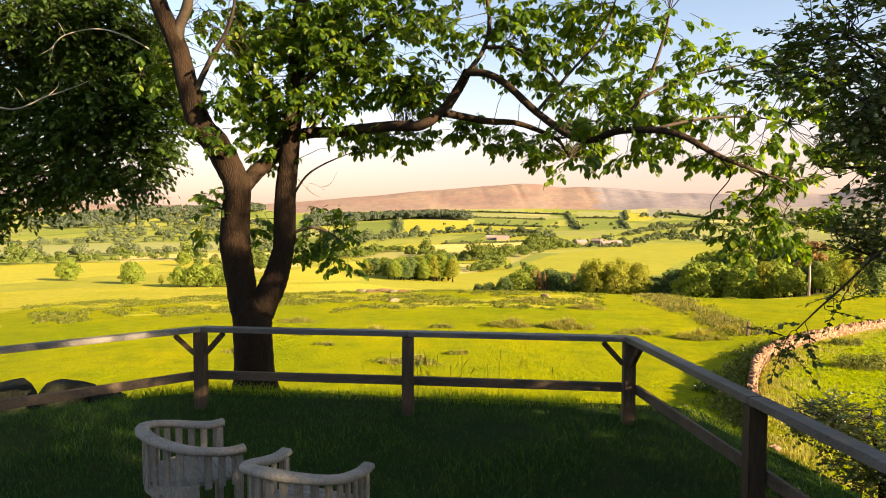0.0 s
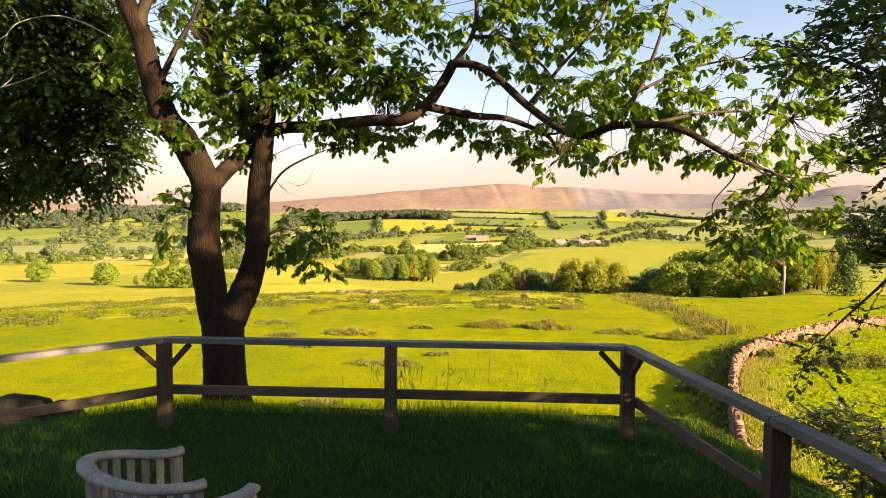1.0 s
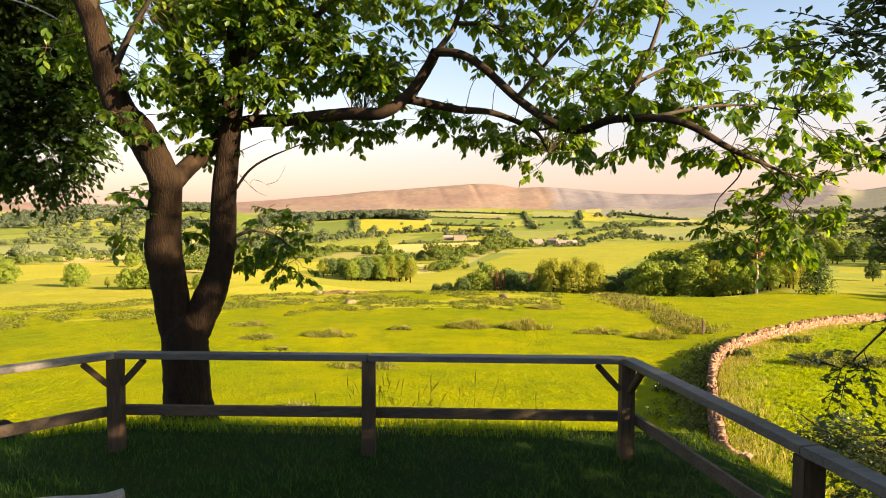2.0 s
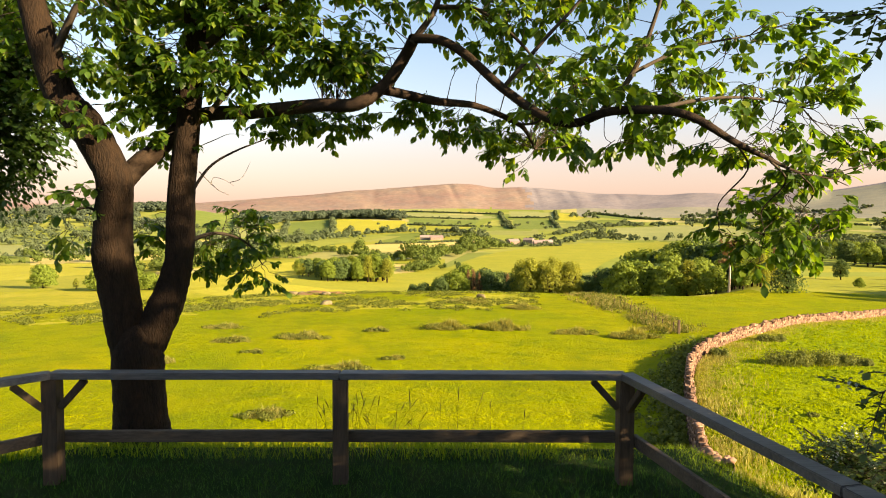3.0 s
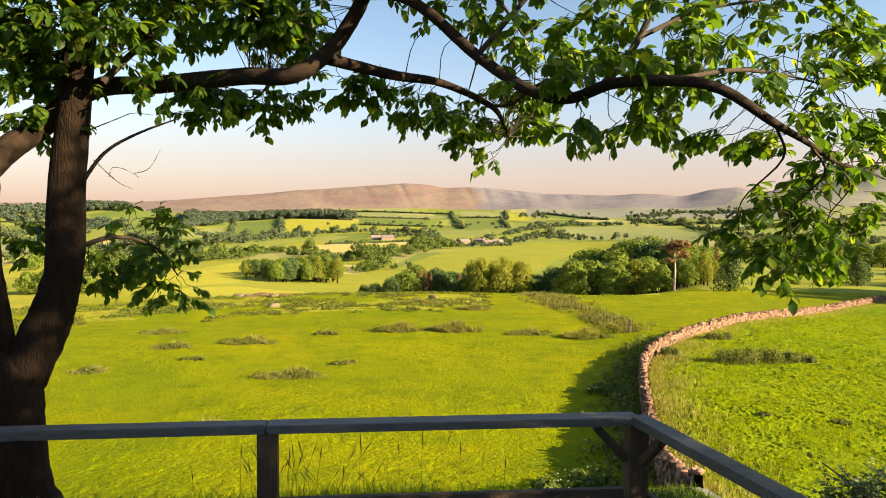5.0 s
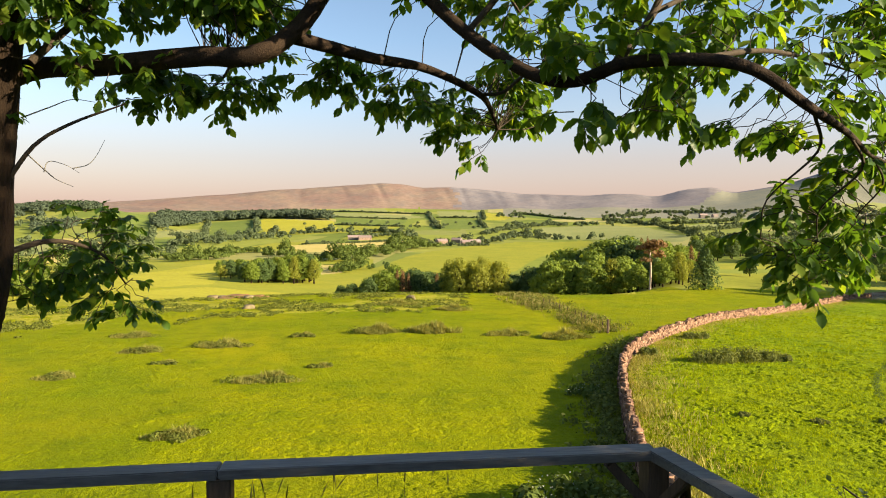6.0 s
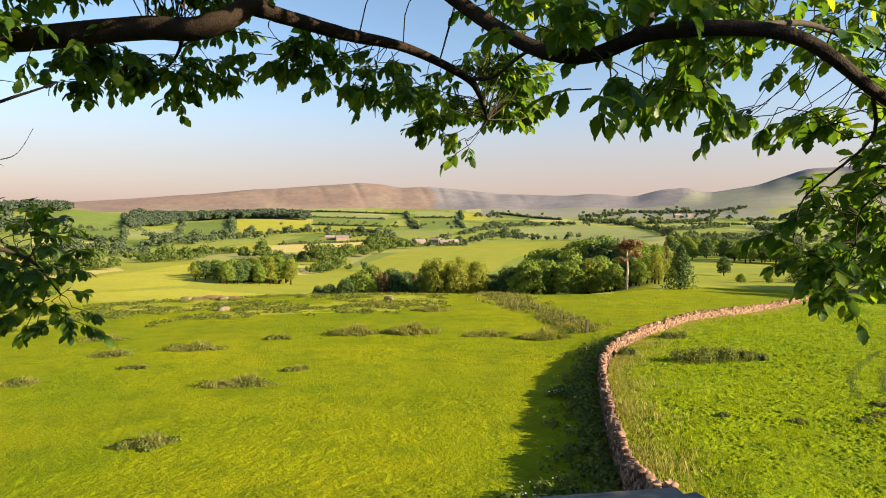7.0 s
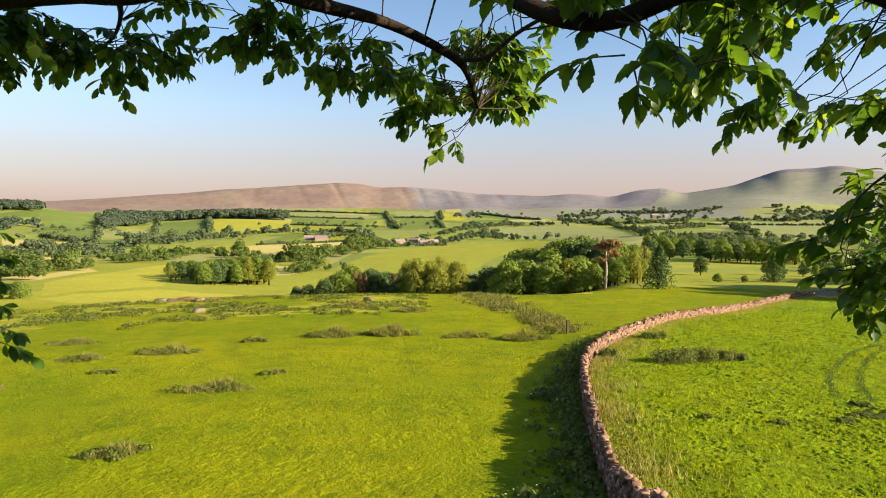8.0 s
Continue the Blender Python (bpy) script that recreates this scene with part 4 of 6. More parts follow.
def hawthorn(at, seed, s=1.0, label="dark hawthorn tree with small leaves beside the fence"):
    k = lambda pts: [tuple(v * s for v in p) for p in pts]
    return shrub_tree("hawthorn_tree", label, at,
                      [k([(0, 0, -.5, .13), (.02, 0, .6, .11), (-.1, -.05, 1.6, .09), (-.2, -.1, 2.8, .06), (-.3, -.2, 3.7, .02)])]
                      + [k(p) for p in ([(-.1, 0, 1.4, .05), (-.9, -.3, 2.0, .035), (-1.8, -.7, 2.6, .015)], [(-.1, 0, 1.8, .05), (-.9, -.8, 2.7, .03), (-1.7, -1.3, 3.3, .012)],
                                         [(0, 0, 1.2, .05), (.8, .4, 2.1, .03), (1.4, .8, 3.0, .012)], [(-.1, 0, 2, .05), (.5, -.8, 3, .03), (.8, -1.5, 3.6, .012)], [(-.15, 0, 1.5, .04), (-1.0, .5, 2.2, .025), (-1.6, 1.0, 2.5, .01)])],
                      [tuple(v * s for v in b[:6]) + (b[6],) for b in ((-1.5, -.9, 3.2, .55, .6, .4, 198), (-1.5, -.5, 2.65, .5, .5, .35, 162), (-.6, -.4, 3.2, .9, .9, .6, 360), (.4, .2, 3.0, 1.0, .9, .9, 396), (-1.1, .5, 2.4, .5, .5, .35, 144), (.4, -.9, 2.6, .9, .7, .8, 288), (.5, .3, 1.5, .9, .8, .6, 252))],
                      .062, LEAF_THORN, seed, 12, .28, .2, 60)


HANG = [(-.1, 0, 2.1, .03), (-.8, -.4, 2.55, .016), (-1.3, -.6, 2.42, .011), (-1.54, -.6, 2.18, .008), (-1.71, -.6, 2.01, .006), (-1.85, -.6, 1.86, .004)]
shrub_tree("hawthorn_tree", "grey-green hawthorn tree in fading blossom beside the fence", (3.75, 4.9, -.6),
           [[(0, 0, -.5, .13), (.02, 0, .6, .11), (-.1, -.05, 1.6, .09), (-.2, -.1, 2.8, .06), (-.3, -.2, 3.9, .02)], [(-.1, 0, 1.9, .05), (-.8, -.5, 2.7, .03), (-1.5, -1.1, 3.3, .016), (-2.0, -1.4, 3.55, .008)],
            [(-.15, 0, 2.2, .04), (-1.0, -.6, 3.0, .02), (-1.9, -1.0, 3.4, .01), (-2.3, -1.1, 3.45, .005)], [(0, 0, 1.4, .04), (-.6, -.1, 2.1, .022), (-1.3, -.1, 2.4, .01)], [(0, 0, 1.2, .05), (.8, .4, 2.1, .03), (1.4, .8, 3.0, .012)], [(-.1, 0, 2, .04), (-.9, -.3, 2.85, .018), (-1.7, -.5, 2.95, .008)], HANG],
           [(-2.0, -1.4, 3.56, .2, .35, .26, 107), (-1.75, -1.25, 3.2, .26, .35, .22, 126), (-2.2, -1.1, 3.46, .16, .25, .09, 32), (-1.2, -.6, 3.25, .42, .4, .42, 197), (-1.15, -.05, 2.45, .26, .35, .18, 90), (-.45, -.1, 3.5, .6, .6, .5, 233),
            # its last two masses are unseen upper crown, added to shade the elm
            (.1, .1, 2.4, .75, .7, .6, 270), (-.1, -.3, 1.4, .6, .5, .5, 162), (-1.86, -.6, 1.82, .12, .1, .1, 14), (-1.6, -.6, 2.05, .08, .1, .08, 6), (-1.5, -1.0, 2.85, .2, .3, .12, 44), (.25, -.9, 4.8, .7, .6, .5, 220), (.25, -.8, 5.6, .6, .5, .4, 170)],
           .052, LEAF_THORN, 21, 11, .24, .1, 150)

# unseen hawthorn added to keep sun off the bank and the elm's end
hawthorn((7.4, 3.8, float(height(7.4, 3.8))), 31, 1.8, "unseen hawthorn tree added to shade the bank and the elm's end")


# ---- garden armchairs ----
HALF, ARM = .275, .25


def rim_at(q):
    """A point of the U-shaped rim: q runs from -1 (one arm's end) over 0 (the back) to 1; with its heading in degrees."""
    arc = HALF * math.pi / 2
    d = abs(q) * (arc + ARM)
    if d < arc:
        a = math.copysign(d / HALF, q)
        return HALF * math.sin(a), -HALF * math.cos(a), math.degrees(a)
    return math.copysign(HALF, q), d - arc, math.copysign(90, q)


def arm_height(q):
    return .725 - .125 * float(smooth(np.array(abs(q)))) + .012 * max(0, abs(q) - .88) / .12


def armchair(at, turn, label):
    """Horseshoe-backed armchair: a broad bent rim from arm to arm, slats down to the seat frame, a close-boarded seat."""
    ch = thing("garden_armchair", label, "chair", at, turn, "teak armchairs")
    rim = []
    for k in range(33):
        q = k / 16 - 1
        x, y, _ = rim_at(q)
        rim.append((x, y, arm_height(q), 0))
    bm = bmesh.new()
    rings = []
    for i, (x, y, z, _) in enumerate(rim):
        p = Vector((x, y, z))
        d = Vector(rim[min(i + 1, 32)][:3]) - Vector(rim[max(i - 1, 0)][:3])
        n = d.cross(Vector((0, 0, 1))).normalized()
        w, h = .04, .019
        prof = [(w * .75, h), (-w * .75, h), (-w, h * .45), (-w, -h * .5), (-w * .7, -h), (w * .7, -h), (w, -h * .5), (w, h * .45)]
        rings.append([bm.verts.new(p + n * a + Vector((0, 0, b))) for a, b in prof])
    for r0, r1 in zip(rings, rings[1:]):
        for i in range(8):
            bm.faces.new((r0[i], r0[(i + 1) % 8], r1[(i + 1) % 8], r1[i]))
    bm.faces.new(rings[0]), bm.faces.new(rings[-1])
    part("top_rail", bm, TEAK, ch, "broad rounded top rail", True)
    # seat: close boards cut to the round frame
    for i in range(10):
        y = -.23 + i * .048
        half = .245 if y > 0 else .245 * math.sqrt(max(.12, 1 - (y / .27) ** 2))
        part("seat_board", box(half * 2, .046, .02, pose(0, y, .43), .003), TEAK, ch)
    for i in range(17):
        q = -.93 + i * 1.86 / 16
        x, y, a = rim_at(q)
        z1 = arm_height(q) - .012
        part("back_slat", box(.042, .016, z1 - .4, pose(x * .97, y * .97, (z1 + .4) / 2, 0, 0, a), .004), TEAK, ch)
    bm = bmesh.new()
    rings = []
    for a in np.linspace(-88, 88, 19):
        x, y = math.sin(radians(a)), -math.cos(radians(a))
        rings.append([bm.verts.new((x * rx, y * (rx - .01), z)) for rx, z in ((.28, .44), (.26, .44), (.26, .37), (.28, .37))])
    for r0, r1 in zip(rings, rings[1:]):
        for i in range(4):
            bm.faces.new((r0[i], r0[(i + 1) % 4], r1[(i + 1) % 4], r1[i]))
    bm.faces.new(rings[0]), bm.faces.new(rings[-1])
    part("seat_frame", bm, TEAK, ch)
    part("front_apron", box(.5, .024, .07, pose(0, ARM - .01, .395), .005), TEAK, ch)
    for sx in (-1, 1):
        part("leg", box(.045, .05, .585, pose(sx * (HALF - .008), ARM - .035, .2925), .006), TEAK, ch)
        part("leg", box(.045, .045, .4, pose(sx * .17, -.19, .2), .006), TEAK, ch)
    return ch


armchair((-1.93, 3.56, 0), -52, "silver-grey slatted teak armchair with a rounded back on the grass")
armchair((-1.1, 3.16, 0), -16, "silver-grey slatted teak armchair facing the valley")


# ---- dry-stone wall ----
def stone_mesh(i):
    rnd = random.Random(40 + i)
    bm = bmesh.new()
    bmesh.ops.create_cube(bm, size=1)
    bmesh.ops.bevel(bm, geom=bm.edges[:], offset=.07, segments=1, affect="EDGES")
    for v in bm.verts:
        v.co += Vector((rnd.uniform(-.12, .12), rnd.uniform(-.12, .12), rnd.uniform(-.12, .12)))
    bmesh.ops.triangulate(bm, faces=bm.faces[:])
    me = bpy.data.meshes.new("stone")
    bm.to_mesh(me)
    bm.free()
    me.materials.append(STONE)
    return me


WALL_LINE = [(6.3, 15.2), (6.85, 16.8), (7.4, 18.3), (8.3, 21), (9.55, 24.5), (11.1, 29.1), (12.8, 33.6), (14.3, 37.5), (16.5, 42.2), (18.7, 45.9), (22.5, 50.6), (28, 56), (35, 63.4), (45.4, 70.4), (65, 87), (93, 107), (125, 128)]


def build_wall():
    rng = np.random.default_rng(8)
    wall = thing("stone_wall", "curving dry-stone field wall of pinkish stones with upright copings", "wall")
    line = spline([(x, y, 0, 0) for x, y in WALL_LINE], 24)[:, :2]
    seg = np.linalg.norm(np.diff(line, axis=0), axis=1)
    dist = np.concatenate([[0], np.cumsum(seg)])

    def on(s):
        return np.array([np.interp(s, dist, line[:, 0]), np.interp(s, dist, line[:, 1])])

    # rubble core
    ss = np.arange(0, dist[-1], .8)
    verts = []
    for s in ss:
        p, d = on(s), on(s + .1) - on(s - .1)
        n = np.array([d[1], -d[0]]) / (np.linalg.norm(d) + 1e-9)
        lo = min(float(height(*(p - n * .5))), float(height(*(p + n * .7)))) - .2
        hi = top_of(p, n)
        for o, z in ((-.18, lo), (-.09, hi - .12), (.09, hi - .12), (.18, lo)):
            verts.append((*(p + n * o), z))
    tris = []
    for i in range(len(ss) - 1):
        for j in range(3):
            a, b = i * 4 + j, i * 4 + 4 + j
            tris += [(a, a + 1, b + 1), (a, b + 1, b)]
    hang("rubble_core", mesh_of("rubble_core", verts, tris, CORE), wall)
    # face stones in courses on both sides, then upright copings
    rows = []
    for side in (1, -1):
        for c in range(7 if side > 0 else 13):
            s = .5 + rng.random() * .2
            while s < dist[-1] - 1:
                far = 1.0 if s < 45 else (1.5 if s < 80 else 2.2)
                ln = rng.uniform(.12, .32) * far
                h = rng.uniform(.12, .17)
                p, d = on(s + ln / 2), on(s + ln / 2 + .1) - on(s + ln / 2 - .1)
                d = d / (np.linalg.norm(d) + 1e-9)
                n = np.array([d[1], -d[0]])
                hi = top_of(p, n)
                z = hi - .2 - c * .142
                if z > float(height(*(p + n * side * .42))) - .1:
                    off = side * (.1 + .01 * c + rng.uniform(-.025, .035))
                    rows.append((s, *(p + n * off), z, math.atan2(d[1], d[0]) + rng.normal() * .06, ln * .97, rng.uniform(.12, .18), h, rng.normal() * .06))
                s += ln
    s = .5
    while s < dist[-1] - 1:
        ln = rng.uniform(.06, .17) * (1.0 if s < 45 else 1.6)
        p, d = on(s), on(s + .1) - on(s - .1)
        d = d / (np.linalg.norm(d) + 1e-9)
        n = np.array([d[1], -d[0]])
        hi = top_of(p, n)
        h = rng.uniform(.12, .3)
        rows.append((s, *(p + n * rng.normal() * .05), hi - .12 + h / 2, math.atan2(d[1], d[0]) + rng.normal() * .35, ln, rng.uniform(.14, .28), h, rng.normal() * .35))
        s += ln + rng.uniform(0, .05)
    meshes = [stone_mesh(i) for i in range(7)]
    arr = []
    for m in meshes:
        v = np.array([x.co[:] for x in m.vertices])
        arr.append((v, np.array([p.vertices[:] for p in m.polygons])))
    rows.sort(key=lambda q: q[0] + 6 * ((q[1] * 7.3) % 1))
    rest = [[] for _ in meshes]
    for k, (s, x, y, z, a, lx, ly, lz, tilt) in enumerate(rows):
        m = Matrix.LocRotScale((x, y, z), Euler((0, tilt, a)), (lx, ly, lz))
        i = k % len(meshes)
        if 12 < s < 26 and k % 2 and build_wall.count < 300:
            ob = hang("stone", meshes[i], wall)
            ob.matrix_local = m
            build_wall.count += 1
        else:
            rest[i].append(m)
    chunks = []
    for (v, f), ms in zip(arr, rest):
        a = np.array([np.array(m) for m in ms])
        chunks.append(strew(v, f, a[:, :3, :3], a[:, :3, 3]))
    v, f = merge(chunks)
    hang("stone_courses", mesh_of("stone_courses", v, f, STONE_MANY), wall, "", "stuff")


def top_of(p, n):
    """The height of the wall's top over its line."""
    g = float(height(*(p + n * .9)))
    return g + .74 + .07 * math.sin(p[0] * 1.9 + p[1] * .6) + .04 * math.sin(p[1] * 3.1)


build_wall.count = 0
STONE_MANY = leafy_mat("stone_courses", (.07, .038, .025), (.3, .175, .115), .0, .92, .2)
build_wall()

# ---- trees of the valley ----
CARD_V = np.array([(-.5, -.5, 0), (.5, -.45, .12), (.45, .5, 0), (-.4, .45, -.12)], float)
CARD_F = np.array([(0, 1, 2), (0, 2, 3)])


def clump(rng, c, rad, n, size):
    """Leaf tufts on and in an ellipsoid."""
    o = unit(rng.normal(size=(n, 3)))
    o[:, 2] = np.abs(o[:, 2]) * .9 - .25 + .1 * rng.normal(size=n)
    o = unit(o)
    p = c + o * rad * rng.uniform(.72, 1.08, (n, 1))
    up = o + rng.normal(size=(n, 3)) * .3
    return strew(CARD_V, CARD_F, axes(np.cross(up, rng.normal(size=(n, 3))), up, size * rng.uniform(.6, 1.4, n)), p)


def tree_meshes(seed, wide, low, lobes, cards, mat, cone=False):
    """Trunk and crown of a far tree one metre tall; wide: the crown's radius, low: where it begins."""
    rng = np.random.default_rng(seed)
    tr = merge([tube(spline([(0, 0, -.15, .035), (.01, 0, .3, .026), (0, .01, .8, .01)], 3), 6)] + [tube(spline([(0, 0, .3, .016), (math.cos(a) * wide * .4, math.sin(a) * wide * .4, .55, .01), (math.cos(a) * wide * .7, math.sin(a) * wide * .7, .7, .004)], 3), 4) for a in (0.4, 2.3, 4.4)])
    ch = []
    for i in range(lobes):
        t = (i + .5) / lobes
        a = i * 2.4 + rng.normal() * .3
        if cone:
            z = low + (1 - low) * t * .96
            rr = wide * (1 - t) ** .8
            c = np.array((math.cos(a) * rr * .5, math.sin(a) * rr * .5, z))
            rad = np.array((rr * .7 + .02, rr * .7 + .02, .09))
        else:
            z = low + (1 - low) * (.15 + .7 * t)
            rr = wide * math.sin(math.pi * min(1, .22 + .72 * t)) * rng.uniform(.45, .75)
            c = np.array((math.cos(a) * rr, math.sin(a) * rr, z))
            rad = np.array((1, 1, .8)) * wide * rng.uniform(.36, .56)
        ch.append(clump(rng, c, rad, cards, wide * .085))
    v, f = merge(ch)
    return mesh_of("trunk", *tr, BARK), mesh_of("crown", v, f, mat)


KINDS = {
    "oak": [tree_meshes(100 + i, .34, .02, 24, 170, CROWN_A) for i in range(4)],
    "dark": [tree_meshes(110 + i, .34, .0, 22, 160, CROWN_B) for i in range(3)],
    "ash": [tree_meshes(120 + i, .22, .04, 30, 120, CROWN_C) for i in range(3)],
    "spruce": [tree_meshes(130 + i, .3, .03, 34, 90, CROWN_B, True) for i in range(2)],
    "larch": [tree_meshes(140 + i, .16, .05, 24, 60, CROWN_D, True) for i in range(1)],
    "thorn": [tree_meshes(150 + i, .52, -.06, 22, 170, CROWN_A) for i in range(2)],
}
TREE_LABEL = {"oak": ("oak_tree", "sunlit round-crowned broadleaf tree in the valley"), "dark": ("alder_tree", "dark green broadleaf tree of the valley wood"),
              "ash": ("ash_tree", "tall airy yellow-green tree below the meadow's brow"), "spruce": ("spruce_tree", "dark pointed conifer on the pasture"),
              "larch": ("larch_tree", "slim rusty-brown conifer in the wood"), "thorn": ("thorn_tree", "low round bushy tree on a field's edge")}
tree_rng = random.Random(77)


def plant(kind, az, r, h, group=""):
    x, y = plan(az, r)
    name, label = TREE_LABEL[kind]
    tree = thing(name, label, "tree", (x, y, float(height(x, y))), tree_rng.uniform(0, 360), group)
    w = h * tree_rng.uniform(.85, 1.2)
    tree.scale = (w, w, h)
    for n, me in zip(("trunk", "crown"), tree_rng.choice(KINDS[kind])):
        hang(n, me, tree)
    return tree


def wood(kinds, az0, az1, r0, r1, n, rise, group, low=.72):
    """Trees scattered in a stretch of land, their tops up to a sight line of that slope."""
    for i in range(n):
        az = az0 + (az1 - az0) * (i + tree_rng.random()) / n
        r = tree_rng.uniform(r0, r1)
        k = rise[0] + (rise[1] - rise[0]) * (az - az0) / (az1 - az0)
        x, y = plan(az, r)
        h = (2.03 + k * r - float(height(x, y))) * tree_rng.uniform(low, 1.02)
        plant(tree_rng.choice(kinds), az, r, max(h, 3.0), group)


wood(["oak", "oak", "ash", "oak", "dark"], 15.6, 29.0, 150, 178, 44, (-.066, -.045), "trees of the wood below the pasture", .6)
wood(["oak", "dark", "oak"], 17.2, 24.4, 180, 205, 22, (-.05, -.018), "trees of the wood below the pasture", .85)
wood(["oak", "dark", "oak", "larch"], 24.4, 29.4, 180, 205, 15, (-.02, -.044), "trees of the wood below the pasture", .85)
wood(["dark", "dark", "oak"], -.6, 2.2, 178, 212, 11, (-.098, -.075), "trees of the dark wood", .8)
wood(["dark", "dark", "dark", "larch"], 2.2, 7.0, 178, 212, 17, (-.076, -.09), "trees of the dark wood", .8)
wood(["dark"], -3.5, 0, 190, 220, 7, (-.11, -.1), "trees of the dark wood")
wood(["ash"], 6.8, 12.6, 168, 182, 9, (-.061, -.054), "tall trees below the brow", .85)
wood(["dark", "larch", "dark"], 12.4, 17.4, 172, 205, 17, (-.09, -.06), "trees of the dark wood", .75)
wood(["oak", "oak", "dark", "oak", "ash"], -13.4, -5.2, 345, 440, 62, (-.066, -.056), "trees of the valley copse")
wood(["oak", "dark"], -4, 2, 470, 560, 8, (-.075, -.07), "trees of the valley copse")
wood(["dark", "oak", "oak"], 28.8, 42, 320, 430, 74, (-.024, -.03), "trees beyond the pasture", .75)
wood(["dark", "oak"], 41, 50, 260, 330, 10, (-.04, -.04), "trees beyond the pasture", .75)
wood(["dark", "oak"], 38, 47, 200, 240, 9, (-.055, -.05), "trees beyond the pasture", .7)
# unseen row added out to the right to cast shadows over the fields
wood(["dark", "oak"], 47.5, 55, 130, 235, 12, (.02, .03), "trees beyond the pasture", .8)
plant("spruce", 29.8, 126, 8.6)
plant("spruce", 38.7, 190, 8)
plant("dark", 33.2, 215, 6.5)
plant("thorn", 34.5, 175, 2.4)
plant("thorn", 36.6, 180, 2.0)
for az, r, h, kd in ((-37.8, 353, 11, "thorn"), (-33.3, 305, 10.5, "thorn"), (-31.1, 287, 5, "ash"), (-29.6, 270, 8.5, "thorn"), (-28.3, 268, 9.5, "thorn"), (-27.0, 264, 9, "thorn"), (-25.8, 262, 7, "thorn"), (-29.1, 514, 11, "thorn"), (-24.0, 255, 6, "thorn")):
    plant(kd, az, r, h)


def scots_pine(az, r, h):
    x, y = plan(az, r)
    rng = np.random.default_rng(61)
    t = thing("pine_tree", "tall bare-stemmed pine with a rusty crown", "tree", (x, y, float(height(x, y))))
    hang("trunk", mesh_of("trunk", *tube(spline([(0, 0, -.4, .3), (.1, 0, h * .4, .22), (-.1, .1, h * .75, .16), (0, 0, h * .95, .05)], 4), 7), PINE_BARK), t)
    ch = [clump(rng, np.array((rng.normal() * 1.3, rng.normal() * 1.3, h * rng.uniform(.6, .97))), np.array((1.4, 1.4, .8)), 60, .4) for _ in range(13)]
    hang("crown", mesh_of("crown", *merge(ch), CROWN_D), t)


PINE_BARK = plain("pine_bark", (.42, .3, .22), (.55, .42, .32), 2, .9, .3, 20)
scots_pine(25.3, 150, 11.5)


# ---- hedges and woods of the far land, too many to count ----
far_chunks, mid_chunks, wood_chunks = [], [], []
belt_rng = np.random.default_rng(31)


def far_tree(to, p, k, slim=1.0):
    """One distant tree or hedge bush k metres tall: a few leafy lobes, cards no finer than the distance shows."""
    z = float(height(*p))
    dist = math.hypot(p[0] - CX, p[1] - CY)
    size = max(.07 * k, dist * .0017)
    lobes = 2 if k < 4.5 else 4
    for i in range(lobes):
        o = belt_rng.normal(size=2) * k * .16 * slim if lobes > 2 else np.array((belt_rng.uniform(-.4, .4) * k, 0))
        zc = z + k * (.3 + .4 * i / lobes if lobes > 2 else .42)
        w = k * slim * belt_rng.uniform(.26, .4) if lobes > 2 else k * .5
        n = int(np.clip(5.0 * (w / size) ** 2, 14, 90))
        to.append(clump(belt_rng, np.array((p[0] + o[0], p[1] + o[1], zc)), np.array((w, w, k * .3 if lobes > 2 else k * .5)), n, size))


def belt(h, *corners, gap=.5, tall=.15, deep=.25, to=None):
    """A hedge or a line of trees along corners given as bearing and distance, with a taller tree here and there."""
    to = far_chunks if to is None else to
    pts = [np.array(plan(*c)) for c in corners]
    for a, b in zip(pts, pts[1:]):
        n = max(2, int(np.linalg.norm(b - a) / (h * gap)))
        for i in range(n):
            p = a + (b - a) * (i + belt_rng.random()) / n + belt_rng.normal(size=2) * h * deep
            k = h * belt_rng.uniform(.6, 1.15)
            if belt_rng.random() < tall:
                k *= belt_rng.uniform(1.5, 2.4)
            far_tree(to, p, k)


def copse(n, h, *corners, to=None):
    """Trees scattered in a patch of land."""
    to = far_chunks if to is None else to
    az0, az1 = min(c[0] for c in corners), max(c[0] for c in corners)
    r0, r1 = min(c[1] for c in corners), max(c[1] for c in corners)
    while n > 0:
        a, r = belt_rng.uniform(az0, az1), belt_rng.uniform(r0, r1)
        if inside(np.array([a]), np.array([r]), tuple(corners))[0]:
            far_tree(to, np.array(plan(a, r)), h * belt_rng.uniform(.65, 1.15), 1.15)
            n -= 1


def sheet(n, h, az0, az1, r0, r1, to=None):
    copse(n, h, (az0, r0), (az1, r0), (az1, r1), (az0, r1), to=to)


# plantations on the far ridge and on the knoll
copse(620, 25, (-18.4, 1320), (-17.6, 2050), (-12.9, 2080), (-4.3, 2080), (-3.5, 1745), (-9.9, 1850), (-14.0, 1810), (-17.4, 1400), to=wood_chunks)
sheet(150, 20, -27, -22.4, 1640, 1900, wood_chunks)
sheet(260, 18, -40, -26, 1500, 1950, wood_chunks)
copse(50, 13, (-27, 1260), (-22.5, 1290), (-22.0, 1390), (-27, 1450), to=wood_chunks)
sheet(70, 14, -36, -25, 1150, 1500)
